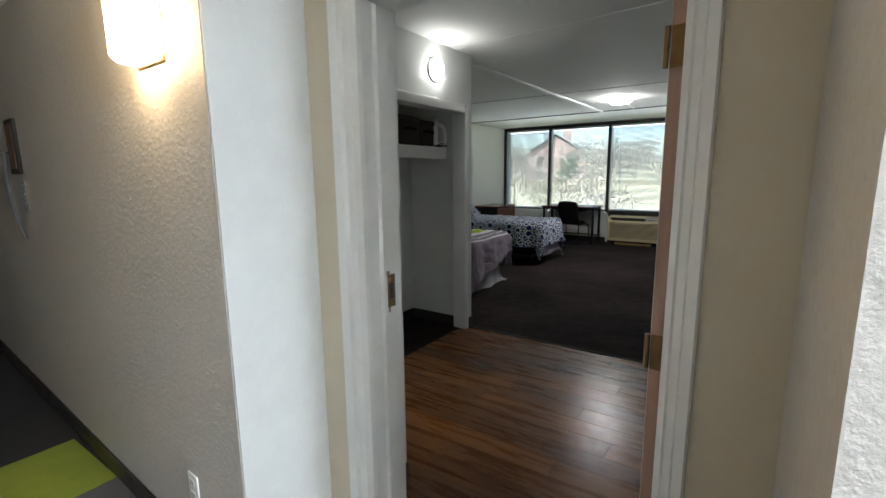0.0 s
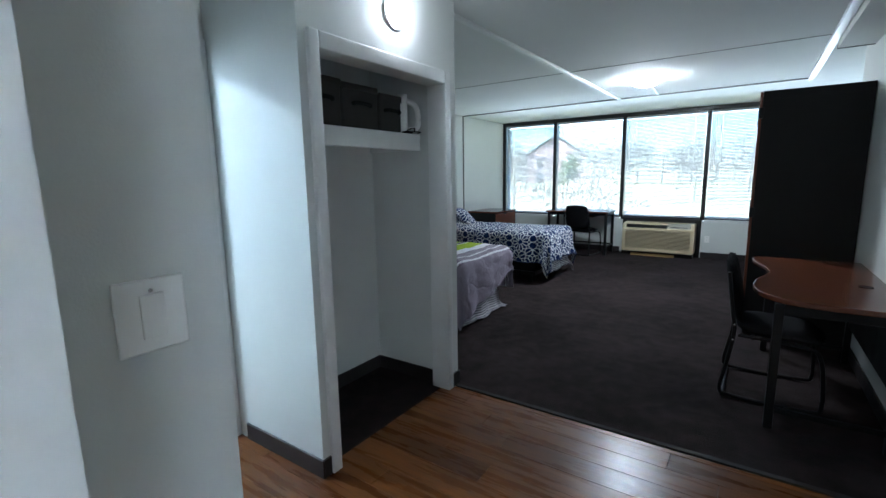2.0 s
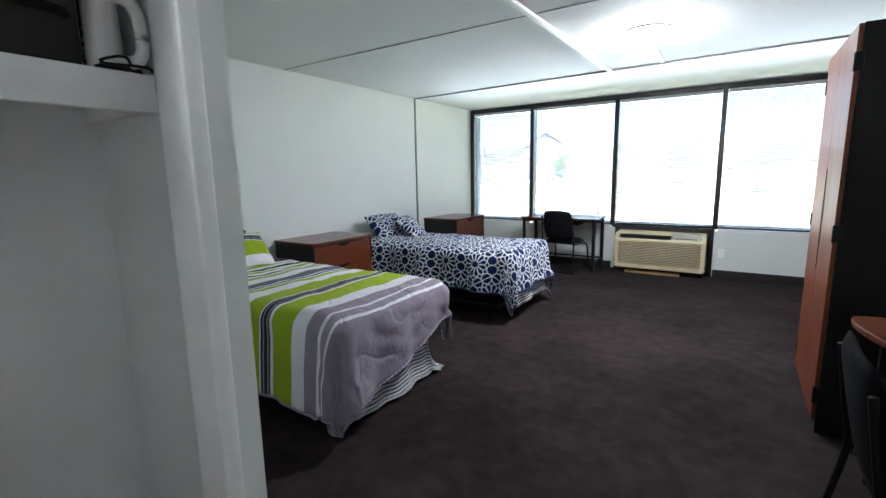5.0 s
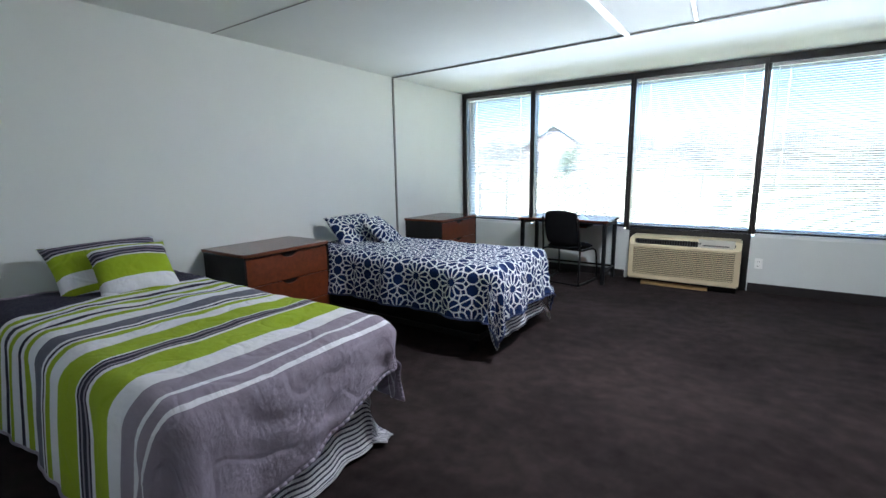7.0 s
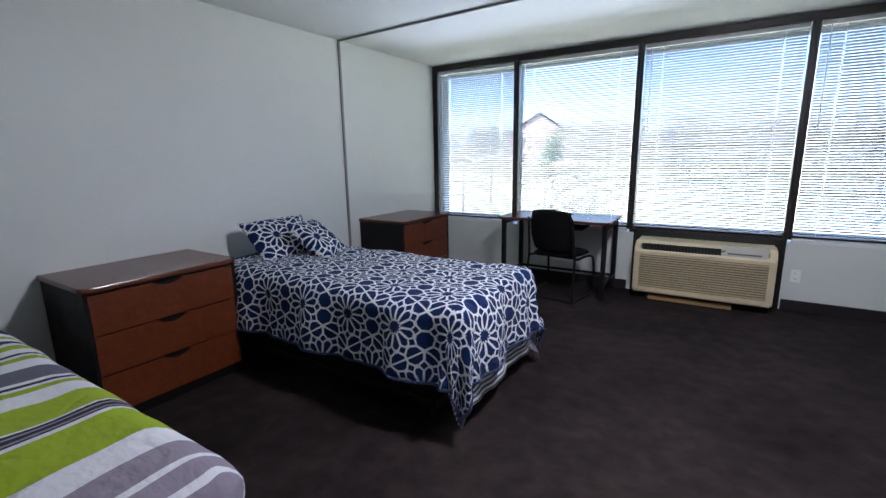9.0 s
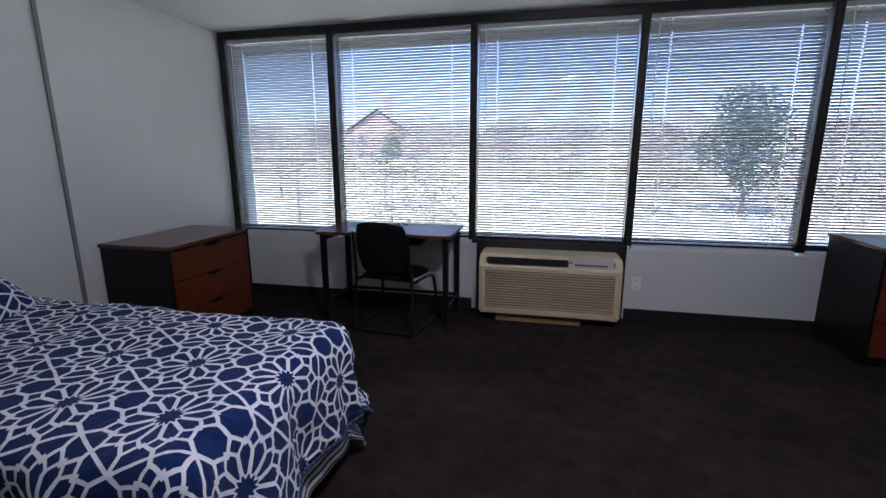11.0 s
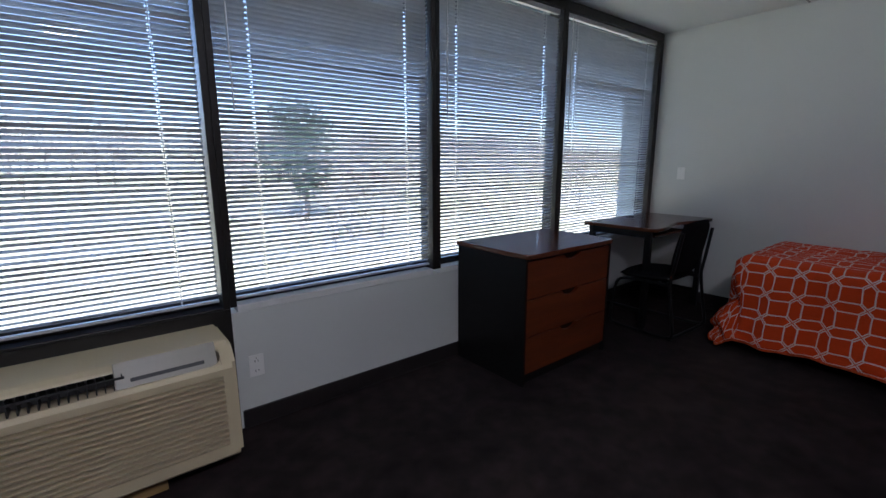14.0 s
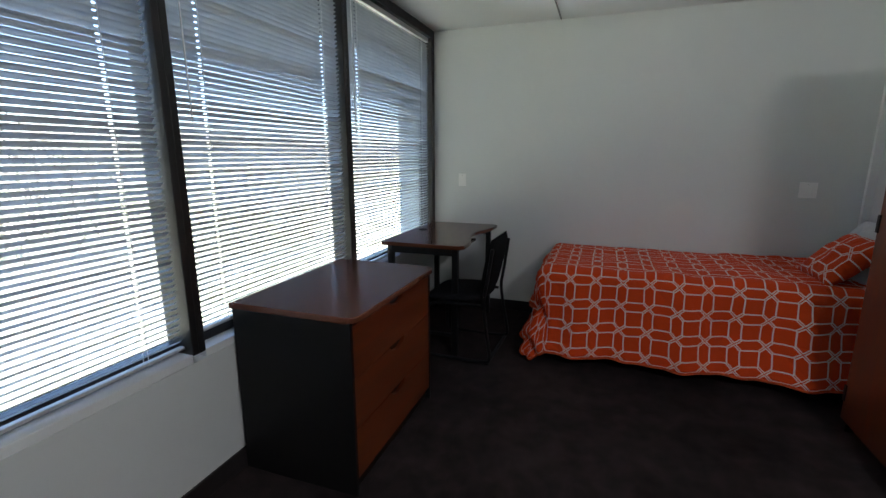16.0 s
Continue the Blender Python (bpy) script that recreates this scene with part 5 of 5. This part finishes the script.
# ---- outdoors ----
GRASS = Mat("dry_grass", 0.95, 0.0, 0.1)
gw = GRASS.world_pos()
g0, g1 = GRASS.noise(gw, 0.09, 5.0), GRASS.noise(gw, 0.9, 6.0, 0.7)
gf = GRASS.math("ADD", GRASS.math("MULTIPLY", g0, 0.45), GRASS.math("MULTIPLY", g1, 0.55))
GRASS.color(GRASS.ramp(gf, [(0.38, (0.21, 0.20, 0.12)), (0.5, (0.36, 0.34, 0.22)), (0.62, (0.48, 0.44, 0.36))])).bump(g1, 0.5, 0.1)
BRICK_FAR = mottled("red_brick", (0.50, 0.36, 0.32), 0.85, 0.2, 0.8, 9.0, 0.4)
ROOF_FAR = mottled("grey_green_roof", (0.40, 0.46, 0.44), 0.8, 0.15, 0.7, 12.0, 0.4)
BARK = mottled("bark", (0.18, 0.145, 0.12), 0.95, 0.25, 3.0, 30.0, 0.6)
LEAF = Mat("evergreen_leaf", 0.7, 0.0, 0.3)
LEAF.color(LEAF.ramp(LEAF.t.nodes.new("ShaderNodeNewGeometry").outputs["Random Per Island"], [(0.0, (0.035, 0.07, 0.045)), (1.0, (0.07, 0.12, 0.06))]))
LEAF = LEAF.m
SHRUB = Mat("shrub_leaf", 0.7, 0.0, 0.3)
SHRUB.color(SHRUB.ramp(SHRUB.t.nodes.new("ShaderNodeNewGeometry").outputs["Random Per Island"], [(0.0, (0.07, 0.12, 0.05)), (1.0, (0.14, 0.19, 0.08))]))
SHRUB = SHRUB.m
TWIG = Mat("bare_twigs", 0.9, 0.0, 0.1)
TWIG.color(TWIG.ramp(TWIG.t.nodes.new("ShaderNodeNewGeometry").outputs["Random Per Island"], [(0.0, (0.22, 0.19, 0.165)), (0.6, (0.33, 0.285, 0.25)), (1.0, (0.28, 0.27, 0.19))]))
TWIG = TWIG.m


def ground_z(x, y):
    d = max(0.0, y - 16)
    rise = 8.5 * (1 - math.exp(-((d / 62.0) ** 1.6)))
    return -3.6 + rise + 0.6 * noise.noise(Vector((x * 0.03, y * 0.03, 0)))


bm = bmesh.new()
xs = [-600, -300, -180, -120] + list(range(-90, 111, 8)) + [140, 200, 320, 600]
ys = [-600, -200, -60, -20, 0, 10.5] + list(range(14, 132, 6)) + [160, 220, 320, 600]
gv = {(i, j): bm.verts.new((x, y, ground_z(x, y))) for i, x in enumerate(xs) for j, y in enumerate(ys)}
for i in range(len(xs) - 1):
    for j in range(len(ys) - 1):
        bm.faces.new((gv[i, j], gv[i + 1, j], gv[i + 1, j + 1], gv[i, j + 1]))
structure("ground", bm, GRASS.m, "dry pale grass slope outside the windows", True)


def leaf_cloud(bm, centre, radii, count, size, rng, hollow=0.35):
    for _ in range(count):
        while True:
            p = Vector((rng.uniform(-1, 1), rng.uniform(-1, 1), rng.uniform(-1, 1)))
            q = p.length + 0.35 * noise.noise(p * 2.3 + Vector(centre))
            if hollow < q < 1:
                break
        c = Vector(centre) + Vector((p.x * radii[0], p.y * radii[1], p.z * radii[2]))
        r = Euler((rng.uniform(0, 6.28), rng.uniform(0, 6.28), rng.uniform(0, 6.28))).to_matrix()
        s = size * rng.uniform(0.6, 1.4)
        bm.faces.new([bm.verts.new(c + r @ Vector(v)) for v in ((-s, 0, 0), (0, -s * 0.35, s * 0.1), (s, 0, 0), (0, s * 0.35, s * 0.1))])


def limbs(bm, x, y, z0, height, spread, rng, count=9):
    tube([(x, y, z0 - 0.3), (x + 0.1, y, z0 + height * 0.4), (x + 0.15, y + 0.1, z0 + height * 0.92)], [height * 0.022, height * 0.016, height * 0.004], 6, bm)
    for _ in range(count):
        h = z0 + height * rng.uniform(0.28, 0.8)
        a, l = rng.uniform(0, 6.28), spread * rng.uniform(0.5, 1.0)
        e = Vector((x + l * math.cos(a), y + l * math.sin(a), h + l * rng.uniform(0.4, 0.9)))
        m = Vector((x + 0.1, y, h)).lerp(e, 0.5) + Vector((0, 0, -0.08 * l))
        tube([(x + 0.1, y, h), m, e], [height * 0.009, height * 0.006, height * 0.002], 5, bm)


def tree(label, x, y, height, spread, leaf, size, count, seed, form=1.0, low=0.5):
    rng = random.Random(seed)
    z0 = ground_z(x, y)
    t = thing("tree", label, "tree", x, y, z0, group="trees outside")
    bm = bmesh.new()
    limbs(bm, 0, 0, 0, height, spread, rng)
    part("trunk", bm, BARK, t, "", True)
    bm = bmesh.new()
    for k in range(7):
        a = rng.uniform(0, 6.28)
        d = spread * rng.uniform(0.1, 0.6)
        leaf_cloud(bm, (d * math.cos(a), d * math.sin(a), height * rng.uniform(low, 0.85)), (spread * 0.5, spread * 0.5, height * 0.17 * form), count // 7, size, rng)
    part("crown", bm, leaf, t, "uneven crown")


tree("dark green evergreen tree on the slope outside", 14.0, 34.5, 7.2, 2.6, LEAF, 0.16, 3000, 1, 1.1, 0.34)
tree("bushy green tree beside the brick house", -12.3, 50.0, 4.4, 1.5, SHRUB, 0.18, 1300, 2, 1.2, 0.3)
rng = random.Random(77)
bm = bmesh.new()
for _ in range(330):
    x, y = rng.uniform(-75, 100), 26 + 80 * rng.random() ** 0.9
    z0 = ground_z(x, y)
    hgt = rng.uniform(3.2, 5.6)
    limbs(bm, x, y, z0, hgt, 1.6, rng, 4)
    leaf_cloud(bm, (x, y, z0 + hgt * 0.62), (2.6, 2.6, hgt * 0.46), 420, 0.13, rng, 0.05)
tagged(obj("bare_woods", bm, TWIG, None), "grey-brown bare woods along the hill", "woods", kind="stuff")


def house():
    x, y = -19.5, 66.0
    z = ground_z(x, y) - 0.5
    h = thing("brick_house", "red brick gabled house with chimney on the hill", "house", x, y, z - 0.8, 18)
    bm = bmesh.new()
    w, d, e, r = 4.0, 3.2, 4.6, 7.2
    prof = [(-w, 0), (w, 0), (w, e), (0, r), (-w, e)]
    a = [bm.verts.new((px, -d, pz)) for px, pz in prof]
    b = [bm.verts.new((px, d, pz)) for px, pz in prof]
    for j in range(5):
        bm.faces.new((a[j], a[(j + 1) % 5], b[(j + 1) % 5], b[j]))
    bm.faces.new(a)
    bm.faces.new(b)
    part("wall", bm, BRICK_FAR, h, "red brick walls")
    bm = bmesh.new()
    for s in (-1, 1):
        q = [(0, r + 0.25), (s * (w + 0.5), e - 0.15), (s * (w + 0.5), e + 0.05), (0, r + 0.45)]
        lo = [bm.verts.new((px, -d - 0.4, pz)) for px, pz in q]
        hi = [bm.verts.new((px, d + 0.4, pz)) for px, pz in q]
        for j in range(4):
            bm.faces.new((lo[j], lo[(j + 1) % 4], hi[(j + 1) % 4], hi[j]))
        bm.faces.new(lo)
        bm.faces.new(hi)
    roof = part("roof", bm, ROOF_FAR, h, "grey-green roof")
    part("chimney", box(0.9, 2.1, -0.6, 0.6, r - 1.6, r + 1.9, 0.03), BRICK_FAR, roof, "brick chimney")
    for px in (-2.1, 2.1):
        for pz in (1.0, 3.0):
            wd = part("window", box(px - 0.55, px + 0.55, -d - 0.06, -d, pz, pz + 1.4, 0.02), TRIM, h)
            part("pane", box(px - 0.45, px + 0.45, -d - 0.075, -d - 0.06, pz + 0.1, pz + 1.3), AC_DARK, wd)


house()


# ---- floor pieces ----
def piece_mesh(name, lx, ly, lz, mat, bevel=0.0015):
    bm = box(-lx / 2, lx / 2, -ly / 2, ly / 2, -lz, 0.0)
    top = [e for e in bm.edges if all(v.co.z > -1e-6 for v in e.verts)]
    bmesh.ops.bevel(bm, geom=top, offset=bevel, segments=1, affect="EDGES")
    me = bpy.data.meshes.new(name)
    bm.to_mesh(me)
    bm.free()
    me.materials.append(mat)
    return me


def lay(name, parent, x0, x1, y0, y1, lx, ly, gap, z, mat, stagger=0.0, thick=0.010, seed=0):
    """Pieces in rows along x, cut at the edges."""
    cache = {}
    rng = random.Random(seed)
    y, r = y0, 0
    while y < y1 - 0.01:
        h = min(ly, y1 - y)
        x = x0 - (rng.random() * lx if stagger else 0.0)
        while x < x1 - 0.01:
            a, b = max(x, x0), min(x + lx, x1)
            if b - a > 0.02:
                key = (round(b - a, 3), round(h, 3))
                if key not in cache:
                    cache[key] = piece_mesh(name, b - a - gap, h - gap, thick, mat)
                o = new(name, cache[key])
                o.parent = parent
                o.location = ((a + b) / 2, y + h / 2, z + rng.uniform(-0.0002, 0.0002))
            x += lx
        y += ly
        r += 1


fl = thing("floor_planks", "brown wood-look plank floor of the entry", "floor", kind="structure")
lay("plank", fl, BATH_X - 0.06, EAST, DOOR_Y + 0.08, THRESHOLD - 0.025, 1.22, 0.152, 0.0012, 0.0, PLANK, 0.4, 0.012, 5)
ft = thing("floor_tiles", "beige ceramic tile floor of the bathroom", "floor", kind="structure")
lay("tile", ft, 0.0, BATH_X - 0.06, 1.13, 2.80, 0.305, 0.305, 0.006, 0.002, TILE, 0.0, 0.012, 6)
fh = thing("floor_hall_tiles", "dark corridor carpet tiles with lime green ones", "floor", kind="structure")
hall_meshes = [piece_mesh("carpet_tile", 0.607, 0.607, 0.008, mt, 0.001) for mt in (HALL_CARPET, HALL_GREEN, HALL_GREY)]
for i in range(16):
    for j in range(4 if i < 6 else 3):
        kind = 1 if (i, j) in ((10, 2), (4, 1), (7, 0)) else 2 if (i, j) in ((11, 2), (6, 1), (9, 0)) else 0
        o = new("carpet_tile", hall_meshes[kind])
        o.parent = fh
        o.location = (-3.875 + 0.61 * i, -0.90 + 0.61 * j, 0.0)
